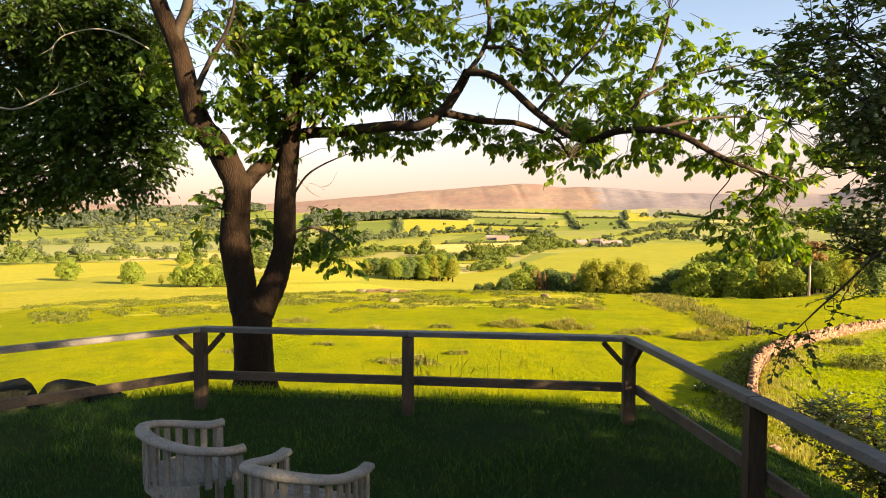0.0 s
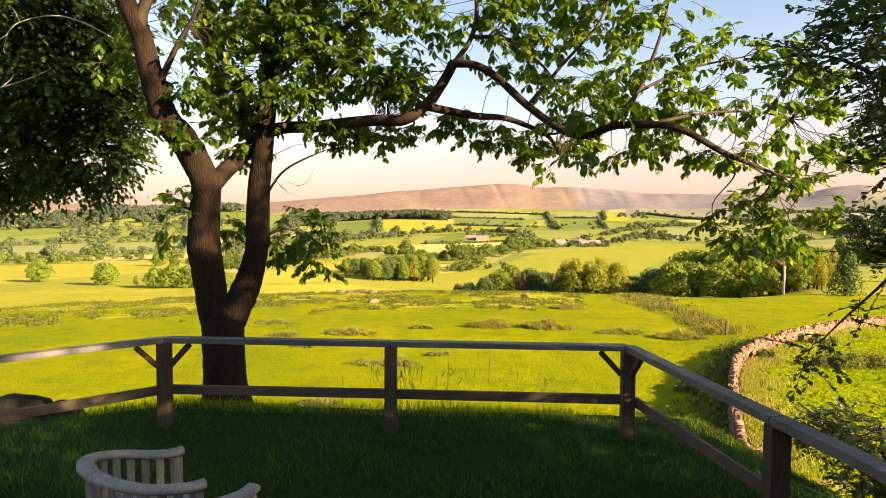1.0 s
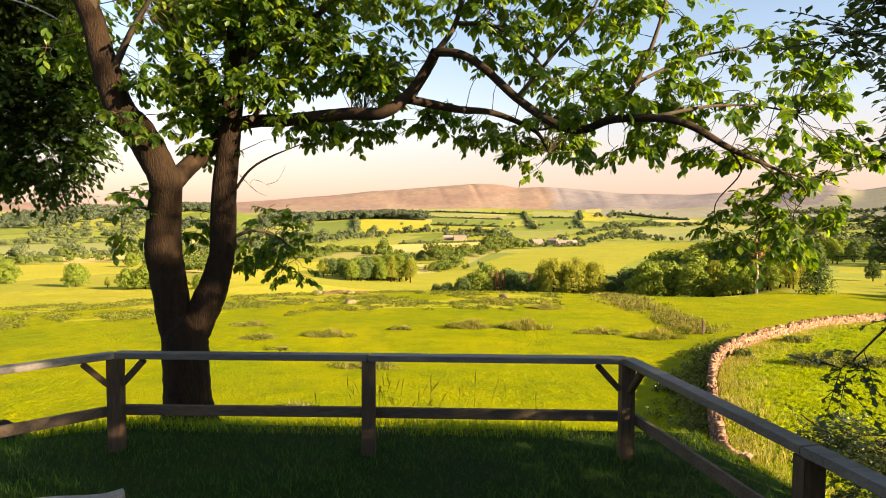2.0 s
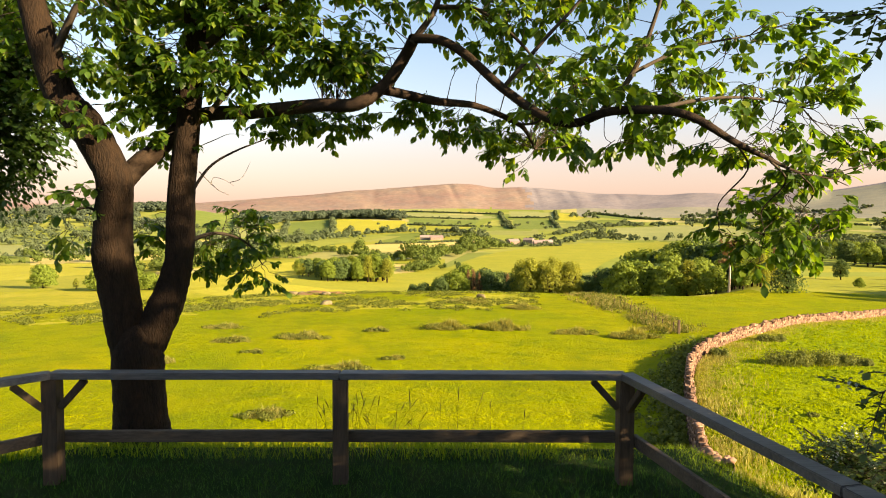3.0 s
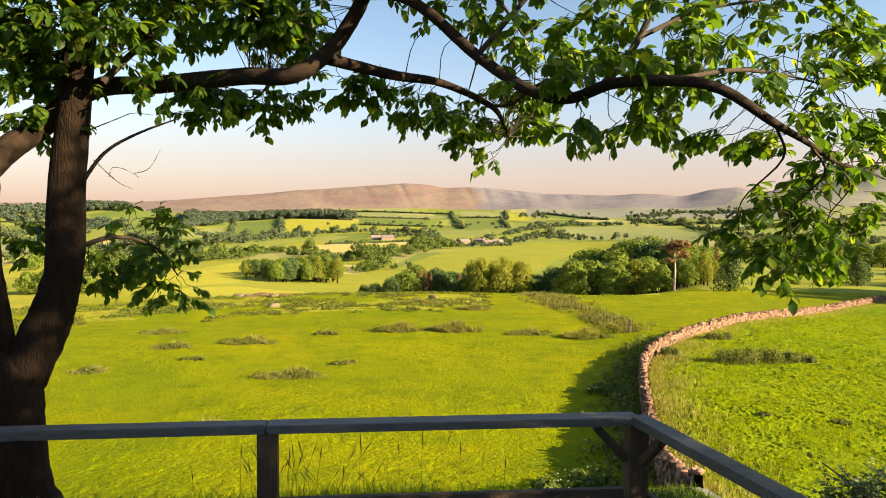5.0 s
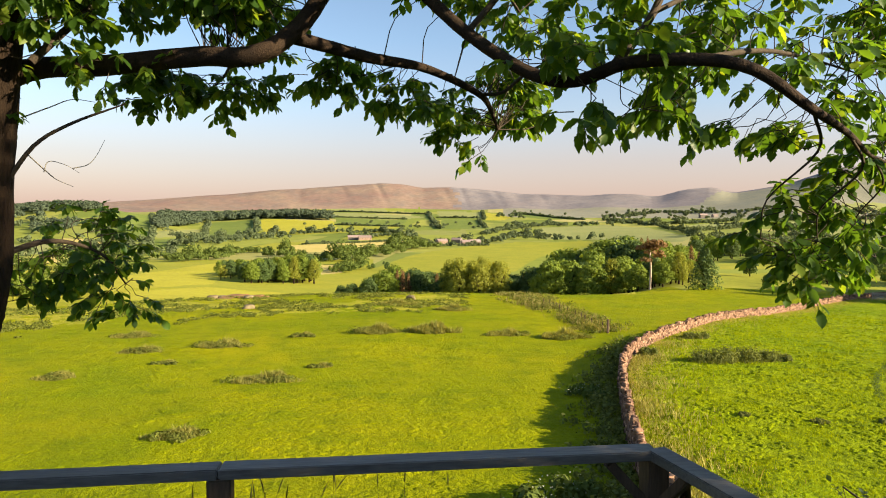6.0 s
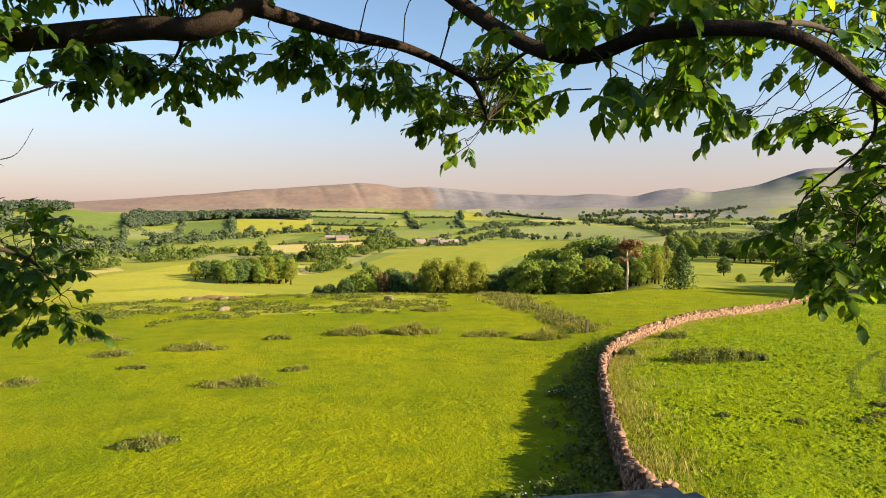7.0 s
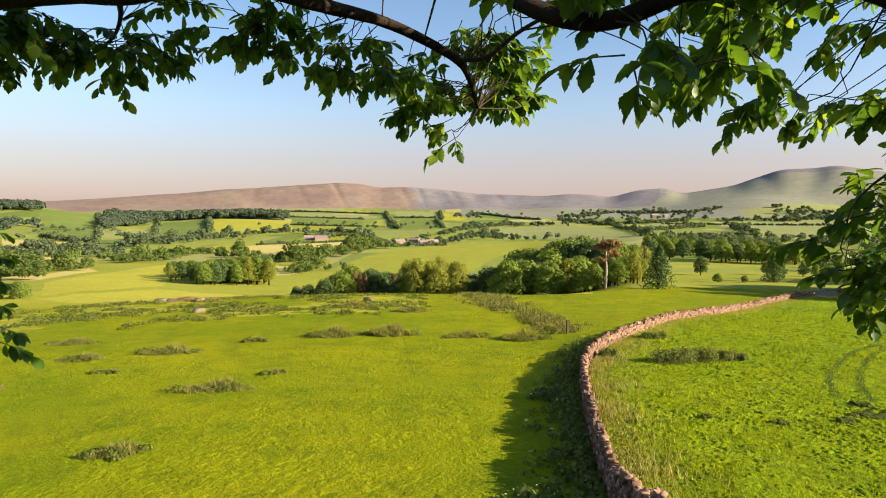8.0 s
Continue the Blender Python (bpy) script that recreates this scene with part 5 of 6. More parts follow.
# tree lines between the fields, far side of the valley first
belt(4, (-3.6, 2860), (5.2, 2440), tall=.1)
belt(4, (-3.4, 1905), (3.3, 1935), tall=.12)
belt(4, (-3.2, 1560), (3.0, 1500), tall=.15)
belt(7, (-2.2, 1190), (.8, 1250), (3.5, 1090), gap=.6, tall=.3)
belt(6, (5.2, 2630), (6.35, 1330), gap=.5)
belt(5, (9.9, 2015), (10.6, 1445))
belt(4, (6.1, 2150), (10.0, 2150), tall=.2)
belt(5, (10.2, 2900), (10.4, 2050), tall=.2)
belt(9, (-16.9, 884), (-13.5, 1040), (-10.0, 1137), (-5.7, 1212), (-2.8, 1272), gap=.45, deep=.8, tall=.1)
belt(10, (-15.5, 870), (-11.5, 1010), (-8.0, 1090), gap=.6, deep=1.0, tall=.05)
belt(9, (-17.6, 625), (-13.4, 690), (-10.6, 752), (-7.4, 738), gap=.35, deep=.7, tall=.1, to=mid_chunks)
belt(9, (-9.5, 690), (-6.0, 640), gap=.5, deep=.8, to=mid_chunks)
belt(10, (-5.2, 617), (-2.9, 600), (-.1, 662), (3.1, 785), (5.4, 815), gap=.32, deep=.7, tall=.2, to=mid_chunks)
belt(8, (-3.1, 446), (-1.1, 528), gap=.4, deep=.7, tall=.2, to=mid_chunks)
belt(3, (-6.3, 870), (3.0, 950), tall=.05)
belt(5, (4.2, 830), (11, 862), gap=.6, tall=.3)
belt(8, (4.6, 905), (10.5, 935), gap=.5, deep=.7)
belt(8, (10.5, 1135), (13.8, 1500), (17.1, 1700), gap=.5, deep=.9)
belt(8, (10.5, 892), (14.1, 1140), (16.9, 1055), gap=.5, deep=.9)
belt(8, (14.1, 985), (21, 990), gap=1.1, tall=.3)
belt(6, (-14.1, 1800), (-14.7, 1010), gap=.6)
belt(6, (-10.2, 1830), (-10.15, 1300), gap=.4, tall=.4)
belt(5, (-18.6, 2500), (-18.5, 1330), (-18.8, 870), gap=.6)
belt(5, (-22.5, 1147), (-20.0, 1010), (-18.9, 990), gap=.6, tall=.3)
belt(9, (-25.5, 857), (-22.7, 878), (-19.0, 782), (-16.8, 791), gap=.45, deep=1.0)
belt(9, (-26, 760), (-21, 760), (-17.5, 700), gap=.6, deep=1.0)
belt(8, (-24.5, 540), (-19.0, 498), gap=.45, deep=.8, to=mid_chunks)
belt(10, (-25.6, 440), (-24.1, 372), gap=.5, deep=.6, to=mid_chunks)
belt(9, (-16.9, 580), (-13.1, 648), gap=.4, deep=.7, to=mid_chunks)
belt(4, (-25.5, 432), (-19.3, 520), gap=.6, to=mid_chunks)
belt(9, (-42, 1020), (-30, 1040), (-26, 1010), gap=.6, deep=1.0)
belt(9, (-44, 700), (-34, 745), (-27, 760), gap=.6, deep=1.0)
belt(8, (-42, 590), (-33, 640), (-26.5, 620), gap=.7, deep=.9, to=mid_chunks)
# the broad valley head
belt(10, (21.4, 2030), (25.6, 1605), (32.3, 2240), gap=.45, deep=1.4, tall=.1)
belt(10, (21.9, 2290), (25.6, 2670), (32.2, 2460), (34.5, 2530), gap=.5, deep=1.6, tall=.1)
belt(10, (34.8, 2140), (37.0, 2175), (39.6, 2150), (43.5, 2350), gap=.45, deep=1.8, tall=.1)
belt(9, (35.7, 1545), (37.1, 1015), gap=.6, deep=.5)
belt(7, (26.0, 1460), (27.9, 1130), (28.8, 850), gap=.9)
belt(7, (28.2, 1130), (33.4, 1530), gap=1.0, tall=.3)
belt(8, (29.0, 860), (34.5, 900), (39.8, 870), (45, 1000), gap=.7, deep=1.0)
sheet(60, 11, 29, 46, 520, 760)
sheet(90, 14, 38.5, 47, 2200, 2550)
sheet(36, 11, 13, 22, 1560, 1720)
sheet(40, 11, 20, 34, 2080, 2500)
sheet(22, 10, 12, 30, 2500, 2900)
sheet(16, 14, 11.6, 14.2, 2150, 2400)
sheet(34, 9, -2, 4, 1000, 1090)
sheet(26, 9, -7, 10, 1250, 1800)
sheet(24, 10, -24, -15, 880, 1300)
belt(5, (13.2, 2600), (19.5, 2030), tall=.2)
belt(5, (30, 1750), (46, 1850), gap=1.0)
for words, kind, name, mat in (("hedgerows and copses between the valley's fields", far_chunks, "hedgerows", CROWN_FAR), ("leafy tree lines on the near side of the valley", mid_chunks, "tree_lines", CROWN_MID), ("dark plantation wood on the far ridge", wood_chunks, "plantation", CROWN_WOOD)):
    tagged(new(name, mesh_of(name, *merge(kind), mat)), words, "wood" if name == "plantation" else "hedge", "", "stuff")


# ---- farms ----
def house(az, r, w, d, h, turn, wall_mat, label, group="valley farm buildings"):
    x, y = plan(az, r)
    ob = thing("farmhouse", label, "house", (x, y, float(height(x, y))), turn, group)
    part("wall", box(w, d, h + 3, pose(0, 0, h / 2 - 1.5), 0), wall_mat, ob)
    bm = bmesh.new()
    hw, hd = w / 2 + .3, d / 2 + .4
    vs = [bm.verts.new(p) for p in ((-hw, -hd, h), (hw, -hd, h), (hw, hd, h), (-hw, hd, h), (-hw, 0, h + d * .38), (hw, 0, h + d * .38))]
    for q in ((0, 1, 5, 4), (2, 3, 4, 5), (0, 4, 3), (1, 2, 5), (0, 3, 2, 1)):
        bm.faces.new([vs[k] for k in q])
    roof = part("roof", bm, SLATE, ob)
    part("chimney", box(.9, .9, 2.2, pose(w * .35, 0, h + d * .38), 0), wall_mat, roof)
    for k in range(max(2, int(w / 4))):
        part("window", box(1.1, .12, 1.3, pose(-w / 2 + (k + .5) * w / max(2, int(w / 4)), -d / 2, h * .55), 0), CORE, ob)
    return ob


for az, r, w, d, h, turn, mt in ((5.3, 850, 12, 7, 4, 10, RENDER), (6.5, 890, 16, 9, 4, 25, SHED), (7.9, 905, 14, 8, 5, -30, RENDER), (8.9, 872, 18, 9, 4, 8, SHED), (9.6, 885, 14, 8, 4, 15, RENDER),
                                 (-1.6, 985, 18, 9, 4, 0, RENDER), (-.6, 975, 20, 9, 4, 8, SHED), (29.4, 2280, 26, 14, 9, 0, RENDER), (30.3, 2300, 20, 12, 7, 12, RENDER), (27.6, 2200, 18, 12, 6, 5, RENDER)):
    house(az, r, w, d, h, turn, mt, "pale stone farmhouse with a slate roof" if mt is RENDER else "reddish farm shed with a pitched roof")


# ---- unseen shade trees added along the terrace's sunny side ----
for k, (x, y, s) in enumerate(((5.3, 2.2, 1.3), (5.9, -.9, 1.45))):
    hawthorn((x, y, float(height(x, y))), 50 + k, s, "unseen dense hawthorn tree added to shade the terrace")

shrub_tree("hawthorn_shrub", "hawthorn shrub in white blossom below the rail", (3.75, 6.5, float(height(3.75, 6.5))),
           [[(0, 0, -.4, .05), (0, 0, .3, .04), (-.1, 0, .8, .02), (-.2, -.1, 1.1, .01)], [(0, 0, .2, .03), (.6, .2, .9, .015), (1.1, .3, 1.2, .006)], [(0, 0, .3, .03), (-.3, .5, .8, .015), (-.5, .8, 1.0, .006)]],
           [(-.35, 0, .95, .32, .4, .2, 130), (-.2, -.1, .55, .42, .4, .35, 190), (.6, .2, .9, .6, .5, .4, 200), (-.42, .5, .8, .28, .3, .2, 110), (.3, -.5, .6, .5, .4, .4, 240)],
           .05, LEAF_THORN, 33, 10, .2, .05, 90)
def boulder(label, at, sx, sy, sz, seed, mat, group=""):
    """A weathered boulder: a lumpy rounded block."""
    bm = bmesh.new()
    bmesh.ops.create_icosphere(bm, subdivisions=3, radius=1)
    for v in bm.verts:
        q = v.co.copy()
        k = 1 + .5 * noise.noise(q * 1.3 + Vector((seed, 0, 0))) + .1 * noise.noise(q * 4 + Vector((0, seed, 0)))
        v.co = Vector((q.x * sx * k, q.y * sy * k, max(-.5, min(.82, q.z * k)) * sz))
    ob = thing("boulder", label, "stone", at, 17 * seed, group)
    part("rock", bm, mat, ob, "", True)


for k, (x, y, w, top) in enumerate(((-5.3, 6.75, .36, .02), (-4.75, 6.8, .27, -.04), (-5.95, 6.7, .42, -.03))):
    boulder("boulder on the bank below the fence with shade in its dark colour", (x, y, top - .57), w, .4, .7, k + 1, SHADED_ROCK, "boulders of the bank")
for k, (x, y, w, h) in enumerate(((-25.8, 106.5, .9, .45), (-24.4, 107, .7, .35), (-15.6, 82.7, .75, .4), (5.5, 93.1, .35, .6), (-18.8, 100, .7, .35))):
    boulder("pale boulder among the rushes on the meadow's brow", (x, y, float(height(x, y)) + .2), w, .8, h, k + 11, ROCK, "boulders of the brow")
for x, y, w, d in ((-22.5, 104.5, 5.5, 2.0), (-19.0, 102, 3.0, 1.2)):
    boulder("low bank of bare reddish earth on the brow", (x, y, float(height(x, y)) + .02), w, d, .35, 31 + w, EARTH)


# ---- grass ----
def blades(rng, at, size, lean=.5):
    n = len(at)
    a = rng.uniform(0, 2 * np.pi, n)
    y = np.stack([np.cos(a), np.sin(a), np.zeros(n)], -1) * rng.uniform(.3, 1.6, (n, 1)) * lean * 2
    z = np.tile((0, 0, 1.0), (n, 1)) + rng.normal(size=(n, 3)) * .12
    x = np.stack([-np.sin(a), np.cos(a), np.zeros(n)], -1)
    rot = np.stack([x, y, z], -1) * size[:, None, None]
    return strew(BLADE_V, BLADE_F, rot, at)


def lawn_points(rng, n, x0, x1, y0, y1):
    x, y = rng.uniform(x0, x1, n), rng.uniform(y0, y1, n)
    return np.stack([x, y, height(x, y) - .01], -1)


rng = np.random.default_rng(3)
p = lawn_points(rng, 60000, -6.5, 3.2, 1.2, 6.4)
tagged(new("terrace_grass", mesh_of("terrace_grass", *blades(rng, p, rng.uniform(.03, .075, len(p)) * (1 + .5 * wave(p[:, 0], p[:, 1], .4)), .95), GRASS_SHADE)), "green terrace grass with shade in its colour", "grass", "", "stuff")
p = lawn_points(rng, 60000, -7, 3.4, 5.9, 9.5)
p = p[wave(p[:, 0], p[:, 1], .5, 2) > rng.uniform(-1, .5, len(p))]
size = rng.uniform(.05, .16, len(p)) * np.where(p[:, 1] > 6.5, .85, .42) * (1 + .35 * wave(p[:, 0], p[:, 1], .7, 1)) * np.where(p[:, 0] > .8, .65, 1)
# the sunlit-toned copy beyond the edge, the shade-toned copy before it
for far, mat, words in ((True, GRASS_LIT, "long bank grass with sunlight in its colour"), (False, GRASS_SHADE, "grass under the fence with shade in its colour")):
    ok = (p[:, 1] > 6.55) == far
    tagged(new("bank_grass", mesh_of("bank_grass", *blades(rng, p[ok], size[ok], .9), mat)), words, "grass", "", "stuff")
# seeding stems beyond the front rail
seed = []
for _ in range(38):
    x, y = rng.normal(-.75, .55), rng.uniform(6.5, 7.2)
    g = float(height(x, y))
    h = rng.uniform(.25, .55)
    dx, dy = rng.normal(size=2) * .09
    seed.append(tube(spline([(x, y, g, .002), (x + dx * .4, y + dy * .4, g + h * .5, .0016), (x + dx, y + dy, g + h * .85, .0012)], 2), 3))
    seed.append(tube([(x + dx, y + dy, g + h * .84, .002), (x + dx * 1.15, y + dy * 1.15, g + h * .93, .0045), (x + dx * 1.4, y + dy * 1.4, g + h * 1.05, .001)], 4))
tagged(new("seeding_grass", mesh_of("seeding_grass", *merge(seed), GRASS_DRY)), "tall dry seed heads of grass", "grass", "", "stuff")


def sward(name, label, rng, n, r0, r1, keep, mat, s0, s1):
    """Tufts over the open land, denser near the terrace."""
    az = np.radians(rng.uniform(-42, 50, n))
    r = r0 * (r1 / r0) ** rng.random(n)
    x, y = CX + r * np.sin(az), CY + r * np.cos(az)
    ok = keep(x, y, r)
    x, y, r = x[ok], y[ok], r[ok]
    at = np.stack([x, y, height(x, y) - .02], -1)
    size = rng.uniform(s0, s1, len(x)) * (.7 + r / 60)
    k = 3
    at, size = np.repeat(at, k, 0), np.repeat(size, k)
    at[:, :2] += rng.normal(size=(len(at), 2)) * size[:, None] * .5
    v, f = blades(rng, at, size, .8)
    tagged(new(name, mesh_of(name, v, f, mat)), label, "grass", "", "stuff")


def wide_blades(s):
    BLADE_V[:, 0] *= s


wide_blades(2.5)
in_past = lambda x, y, r: (x > np.interp(y, WALL_Y, WALL_X) + .4) & (y > 8)
sward("pasture_tufts", "tussocky sunlit pasture grass", rng, 115000, 14, 90, lambda x, y, r: in_past(x, y, r) & (wave(x, y, .9, 1) + .5 * wave(x, y, .35) > rng.uniform(-.6, .6, len(x))), GRASS_FIELD, .06, .15)
sward("meadow_tufts", "short sunlit meadow grass", rng, 52000, 14, 110, lambda x, y, r: ~in_past(x, y, r) & (r > 14), GRASS_FIELD, .03, .075)
wide_blades(1 / 2.5)


# ---- tussock mounds of the grazed land ----
def mounds(name, label, n, keep, mat, w0, w1, tall):
    az = np.radians(rng.uniform(-42, 50, n))
    r = 15 * (100 / 15) ** rng.random(n)
    x, y = CX + r * np.sin(az), CY + r * np.cos(az)
    ok = keep(x, y, r)
    x, y, r = x[ok], y[ok], r[ok]
    dome = [(0, 0, 1)] + [(math.cos(a) * q, math.sin(a) * q, z) for q, z in ((.55, .8), (1, -.1)) for a in np.arange(7) * 2 * np.pi / 7]
    tri = [(0, 1 + i, 1 + (i + 1) % 7) for i in range(7)] + [t for i in range(7) for t in ((1 + i, 8 + i, 8 + (i + 1) % 7), (1 + i, 8 + (i + 1) % 7, 1 + (i + 1) % 7))]
    w = rng.uniform(w0, w1, len(x)) * (.8 + r / 90)
    a = rng.uniform(0, 2 * np.pi, len(x))
    k = rng.uniform(.5, 1.6, (len(x), 2))
    z = np.zeros(len(x))
    rot = np.stack([np.stack([np.cos(a) * w, np.sin(a) * w, z], -1) * k[:, :1], np.stack([-np.sin(a) * w, np.cos(a) * w, z], -1) * k[:, 1:], np.stack([z, z, w * tall * rng.uniform(.5, 1.2, len(x))], -1)], -1)
    me = mesh_of(name, *strew(np.array(dome, float), np.array(tri), rot, np.stack([x, y, height(x, y) - .01], -1)), mat)
    tagged(new(name, smooth_mesh(me)), label, "grass", "", "stuff")


mounds("pasture_mounds", "small grassy mounds of the pasture", 70000, lambda x, y, r: in_past(x, y, r) & (wave(x, y, 2.2, 1) + .6 * wave(x, y, .7) > rng.uniform(-1.0, .9, len(x))), PASTURE, .04, .15, .45)
mounds("meadow_mounds", "low uneven tussocks of the meadow", 26000, lambda x, y, r: ~in_past(x, y, r) & (wave(x, y, 4.0, 2) > rng.uniform(-.6, 1.0, len(x))), MEADOW, .1, .42, .11)


# ---- rush clumps, nettle banks ----
def rushes(x, y, w, d, h, label="tuft of dull green rushes in the meadow", mat=RUSH, n=0):
    z0 = float(height(x, y))
    ob = thing("rush_clump", label, "rushes", (x, y, z0), 0, "rush clumps")
    rg = np.random.default_rng(int(abs(x * 31 + y * 17)))
    n = n or int(430 * w * d) + 260
    q = in_ball(rg, n)
    at = np.stack([q[:, 0] * w / 2, q[:, 1] * d / 2, np.zeros(n)], -1)
    at[:, :2] += .12 * w * np.stack([wave(at[:, 1], at[:, 0], .4), wave(at[:, 0], at[:, 1], .6)], -1)
    at[:, 2] = height(at[:, 0] + x, at[:, 1] + y) - z0 - .03
    size = h * rg.uniform(.35, 1.0, n) * (1.05 - np.hypot(q[:, 0], q[:, 1]) * .45) * (.7 + .5 * wave(at[:, 0], at[:, 1], .5)) * (1 if mat is RUSH else .6)
    low, rise, count = ((.0, .2), (.25, .55), 14) if mat is RUSH else ((.1, .3), (.4, .62), 20)
    ch = [clump(rg, np.array((np.clip(rg.normal() * .22, -.4, .4) * w, rg.normal() * d * .2, h * rg.uniform(*low))), np.array((w * rg.uniform(.08, .2), d * .24, h * rg.uniform(*rise))), 120, .07) for _ in range(count)]
    if ch:
        hang("cushion", mesh_of("cushion", *merge(ch), CROWN_RUSH if mat is RUSH else NETTLE), ob, "", "stuff")
    hang("tussock", mesh_of("tussock", *blades(rg, at, size, .55), mat), ob, "", "stuff")


wide_blades(2.2)
for x, y, w, d, h in ((-6.7, 41.6, 5.2, 1.6, .65), (-8.8, 30.8, 2.6, 1.2, .5), (5.2, 59.0, 5.6, 2.4, 1.1), (.2, 59.2, 4.8, 2.2, .95), (-12.1, 53.9, 5.0, 2.0, .7), (-3.7, 45.1, 1.6, .8, .4), (-17.5, 52, 3.5, 1.5, .6),
                      (-14.5, 47.5, 1.8, .8, .35), (-6.2, 58, 2.2, 1, .5), (11.8, 57, 4.5, 1.6, .7), (16.4, 55.2, 5.0, 1.8, 1.0), (9.5, 77, 5, 3, .8), (20.2, 60, 4, 1.5, .7), (3, 85, 6, 3, .9), (-21, 60, 4, 2, .6), (-20, 44, 2.5, 1.5, .5)):
    rushes(x, y, w, d, h)
for x, y, w, d, h in ((22.3, 41.4, 3.2, 2.0, 1.35), (24.7, 41.7, 3.4, 2.0, 1.4), (26.6, 41.9, 1.8, 1.2, .95), (27.8, 42.1, 1.0, .8, .55), (19.3, 44.6, 1.6, 1.2, .8), (26.5, 51.4, 2.2, 1.2, .7)):
    rushes(x, y, w, d, h, "dark nettle bank beside the wall", NETTLE, int(160 * w))
for x, y, w, h in ((11.6, 35.4, 1.5, .7), (5.4, 20.5, 1.6, .8), (4.2, 19.6, 1.5, .7)):
    weed = thing("cow_parsley", "bushy weed with pale flower heads on the shaded bank", "weed", (x, y, float(height(x, y))), 0, "flowering weeds")
    rg = np.random.default_rng(int(x * 100))
    ch = [clump(rg, np.array((rg.normal() * w * .3, rg.normal() * w * .25, h * rg.uniform(.2, .6))), np.array((.35, .35, .3)) * w * .7, 60, .13) for _ in range(9)]
    hang("foliage", mesh_of("foliage", *merge(ch), CROWN_MID), weed, "", "stuff")
    pts = np.stack([rg.normal(size=70) * w * .38, rg.normal(size=70) * w * .3, h * rg.uniform(.45, .85, 70)], -1)
    hang("flower_heads", mesh_of("flower_heads", *strew(CARD_V, CARD_F, axes(rg.normal(size=(70, 3)), np.tile((0, 0, 1.0), (70, 1)), rg.uniform(.02, .05, 70)), pts), BLOSSOM), weed, "pale flower heads", "stuff")
# rank grass on both sides of the wall, and the rough line from the wall's bend to the brow
at = []
for (x0, y0), (x1, y1) in zip(WALL_LINE, WALL_LINE[1:]):
    ln = math.hypot(x1 - x0, y1 - y0)
    n = int(ln * (420 if y0 < 50 else 160))
    t, o = rng.random(n), rng.gamma(1.7, .6, n) + .2
    nx, ny = (y1 - y0) / ln, -(x1 - x0) / ln
    at.append(np.stack([x0 + (x1 - x0) * t + nx * o, y0 + (y1 - y0) * t + ny * o], -1))
at = np.vstack(at)
at = np.column_stack([at, height(at[:, 0], at[:, 1]) - .03])
tagged(new("wall_grass", mesh_of("wall_grass", *blades(rng, at, rng.uniform(.08, .34, len(at)) * (.8 + .4 * wave(at[:, 0], at[:, 1], 1.2)), .5), RANK)), "rank straw-coloured grass along the wall", "grass", "", "stuff")
at = []
for (x0, y0), (x1, y1) in zip(WALL_LINE, WALL_LINE[1:11]):
    ln = math.hypot(x1 - x0, y1 - y0)
    n = int(ln * 170)
    t, o = rng.random(n), -rng.gamma(1.6, .42, n) - .3
    nx, ny = (y1 - y0) / ln, -(x1 - x0) / ln
    at.append(np.stack([x0 + (x1 - x0) * t + nx * o, y0 + (y1 - y0) * t + ny * o], -1))
at = np.vstack(at)
at = np.column_stack([at, height(at[:, 0], at[:, 1]) - .03])
leafy = [clump(rng, q + (0, 0, .12), np.array((.34, .34, .4)) * rng.uniform(.6, 1.5), 22, .12) for q in at[::15]]
tagged(new("nettle_strip", mesh_of("nettle_strip", *merge(leafy), NETTLE)), "dark nettles and weeds along the wall's shaded foot", "weeds", "", "stuff")
t = rng.random(5200)
at = np.stack([21.0 + 3.4 * t + rng.normal(size=5200) * (1.0 + 1.2 * t) + .7 * np.sin(t * 9), 57 + (112 - 57) * t], -1)
at = at[wave(at[:, 0], at[:, 1], 2.2) > rng.uniform(-.8, .6, len(at))]
at = np.column_stack([at, height(at[:, 0], at[:, 1]) - .03])
tagged(new("rank_grass", mesh_of("rank_grass", *blades(rng, at, rng.uniform(.25, .7, len(at)), .6), RUSH_DRY)), "rough tall grass along an old field line", "grass", "", "stuff")
old = [clump(rng, q + (0, 0, .1), np.array((.6, .8, .5)) * rng.uniform(.3, 1.3), 44, .11) for q in at[::9]]
tagged(new("rough_line", mesh_of("rough_line", *merge(old), CROWN_RUSH)), "olive scrub along an old field line", "scrub", "", "stuff")
n = 22000
az, r = np.radians(rng.uniform(-42, 22, n)), rng.uniform(62, 116, n)
at = np.stack([CX + r * np.sin(az), CY + r * np.cos(az)], -1)
at = at[wave(at[:, 0], at[:, 1], 3.5, .5) + .6 * wave(at[:, 0], at[:, 1], 1.3, 2) - np.where((r > 70) & (r < 108) & (np.degrees(az) < 9), -.25, .75) > .3]
at = np.column_stack([at, height(at[:, 0], at[:, 1]) - .03])
low = [clump(rng, q + (0, 0, .05), np.array((.55, .55, .34)) * rng.uniform(.4, 1.3), 26, .13) for q in at[::3]]
tagged(new("brow_rushes", mesh_of("brow_rushes", *merge(low), CROWN_RUSH)), "scattered rushes along the meadow's brow", "rushes", "", "stuff")
wide_blades(1 / 2.2)


RUT = [(44.5, 47.2), (42.5, 46.3), (38.5, 43.8), (34.8, 40.9), (31, 37.6), (28.2, 34.7), (25.8, 31.6)]
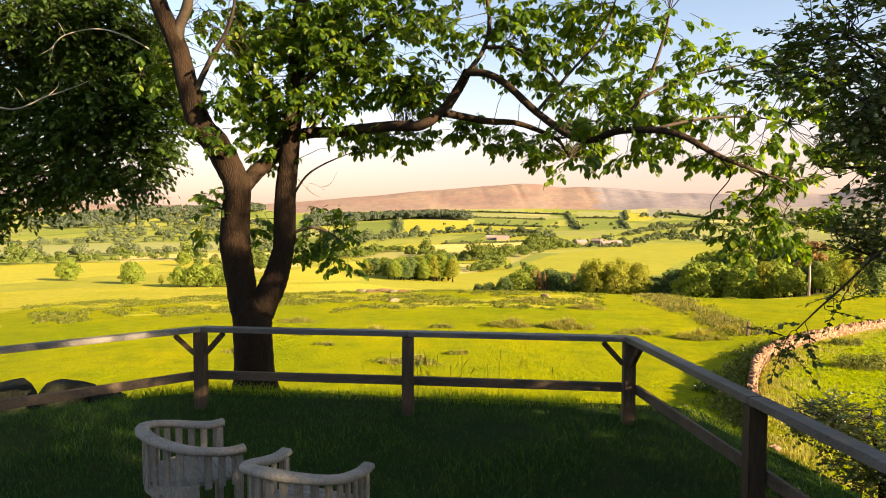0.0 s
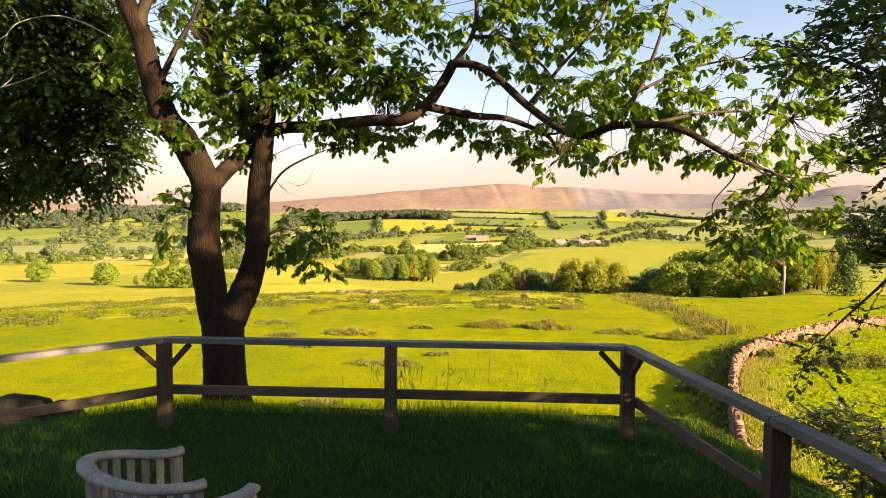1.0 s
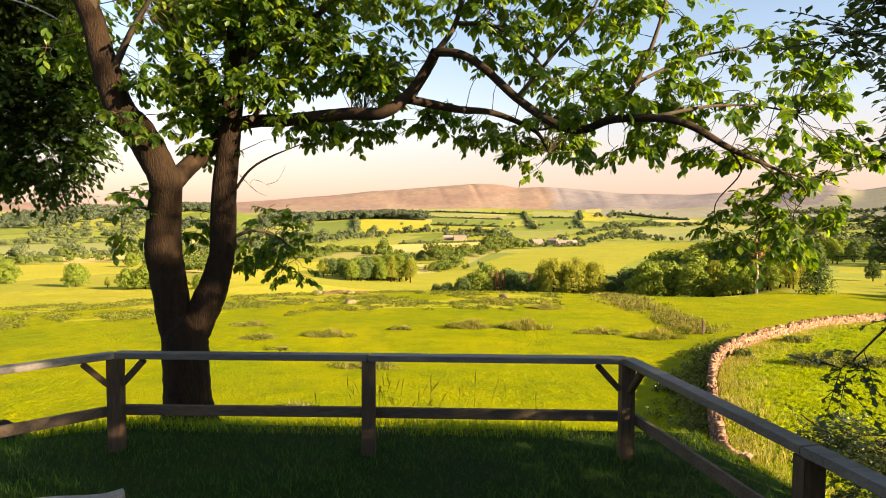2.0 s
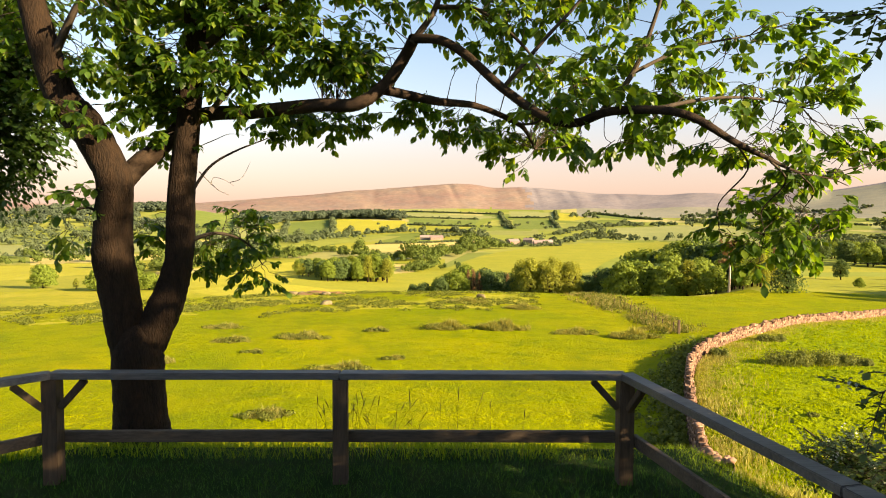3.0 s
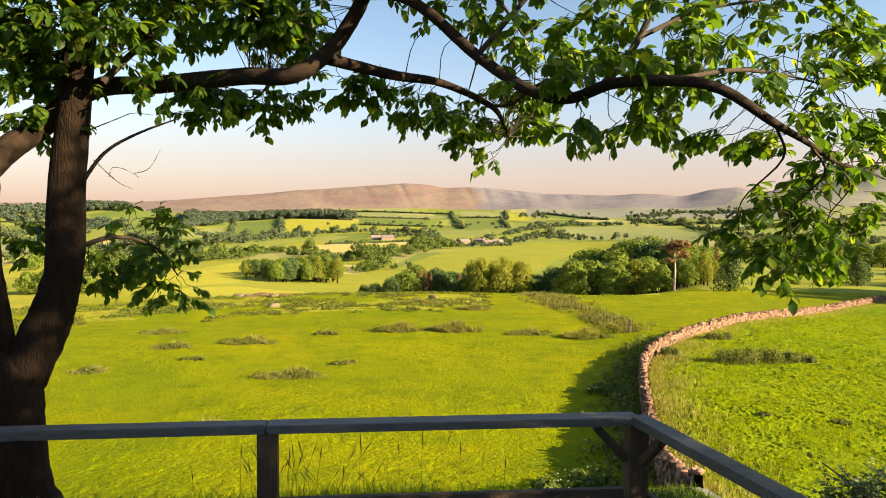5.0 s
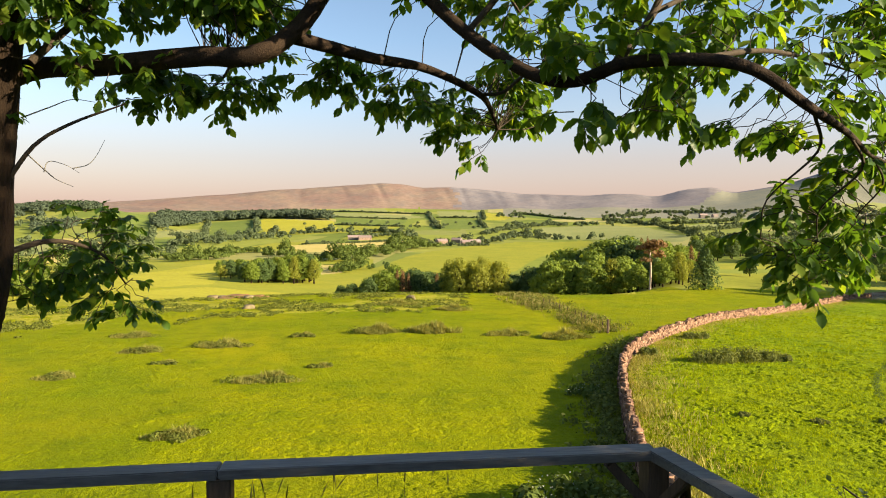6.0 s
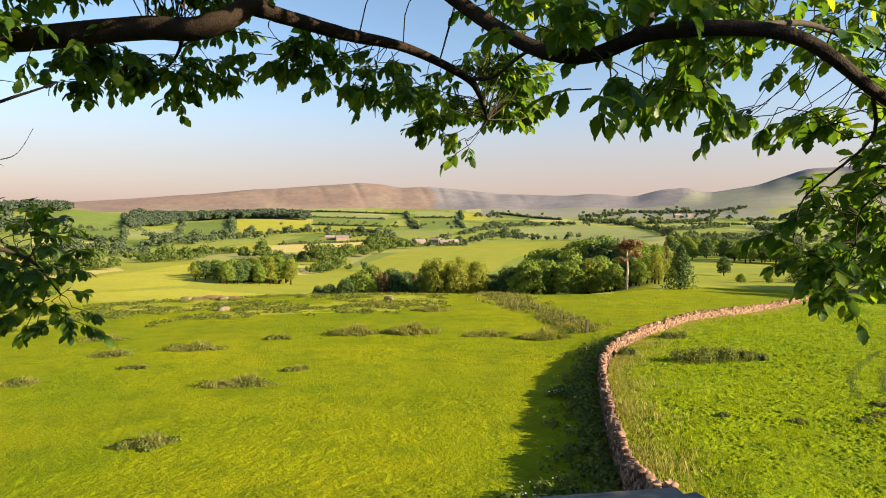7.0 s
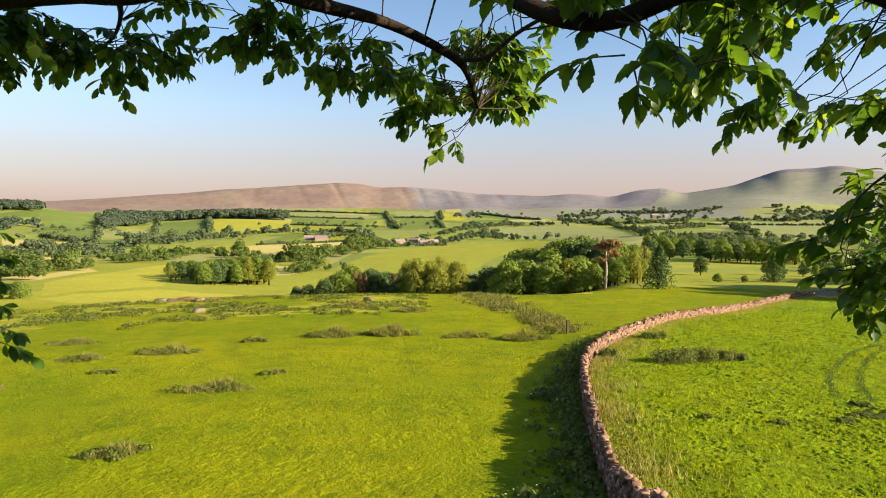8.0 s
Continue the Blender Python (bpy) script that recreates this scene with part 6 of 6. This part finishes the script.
TUSSOCKS = [(24.5, 28.6, 1.5), (22.8, 27.9, 1.0), (26.2, 30.4, 1.2), (26.6, 28.9, 1.4), (19.5, 28.1, .7), (16.7, 29.3, .5)]
# wheel tracks curving over the pasture, and dark tussocks beside them
wide_blades(2.2)
track = []
for off in (0, 1.7):
    q = spline([(RUT[k][0] + off * .9, RUT[k][1] - off * .3, 0, 0) for k in range(len(RUT))], 60)[:, :2]
    track.append(np.repeat(q, 9, 0) + rng.normal(size=(len(q) * 9, 2)) * .12)
track = np.vstack(track)
track = np.column_stack([track, height(track[:, 0], track[:, 1]) - .02])
tagged(new("wheel_tracks", mesh_of("wheel_tracks", *blades(rng, track, rng.uniform(.07, .16, len(track)), .7), CROWN_B)), "curved wheel tracks in the pasture's grass", "tracks", "", "stuff")
for x, y, w in TUSSOCKS:
    rushes(x, y, w, w * .6, .2, "dark low tussock on the pasture", NETTLE, 60)
wide_blades(1 / 2.2)

# ---- gate posts and a slab at the wall's foot ----
ob = thing("gate_post", "grey timber gate post at the wall's bend", "post", (21.0, 56.6, float(height(21.0, 56.6))), 8, "gate posts")
part("shaft", box(.2, .2, 1.5, pose(0, 0, .5), .02, .01), POST, ob)
for k in range(11):
    t = k / 10 * .6
    x, y = 21.4 + 3.6 * t + .25 * math.sin(5 * k), 59 + 46 * t
    ob = thing("fence_post", "weathered fence post in rough grass along an old field line", "post", (x, y, float(height(x, y))), 20 * k, "old field fence")
    part("shaft", box(.08, .08, 1.1, pose(0, 0, .25, 4 * math.sin(3 * k), 5 * math.cos(2 * k), 0), .015, .01), POST, ob)
gate = thing("field_gate", "grey five-barred timber gate at the wall's end", "gate", (85.0, 97.2, float(height(85.0, 97.2))), -20)
for k in range(5):
    part("bar", box(3.0, .06, .13, pose(0, 0, .3 + .24 * k), .008), TEAK, gate)
for x in (-1.5, 1.5):
    part("stile", box(.12, .09, 1.25, pose(x, .08, .72), .008), TEAK, gate)
part("brace", box(3.1, .05, .1, pose(0, -.06, .75, 0, -17, 0), .008), TEAK, gate)
slab = thing("stone_slab", "flat grey lichened stone on the bank", "stone", (3.85, 10.8, float(height(3.85, 10.8)) - .12), 14)
part("block", box(1.25, .7, .7, pose(0, 0, .1, 4, 3, 0), .12, .05), SLAB, slab)

# ---- unseen plain wall added behind the terrace to close it and block sky ----
rear_wall = thing("unseen_wall", "unseen plain wall added behind the terrace to block sky light", "wall", (0, -7.5, 0), 0, "", "structure")
part("wall", box(26, .5, 4.0, pose(0, 0, 1.5), .02), RENDER, rear_wall)
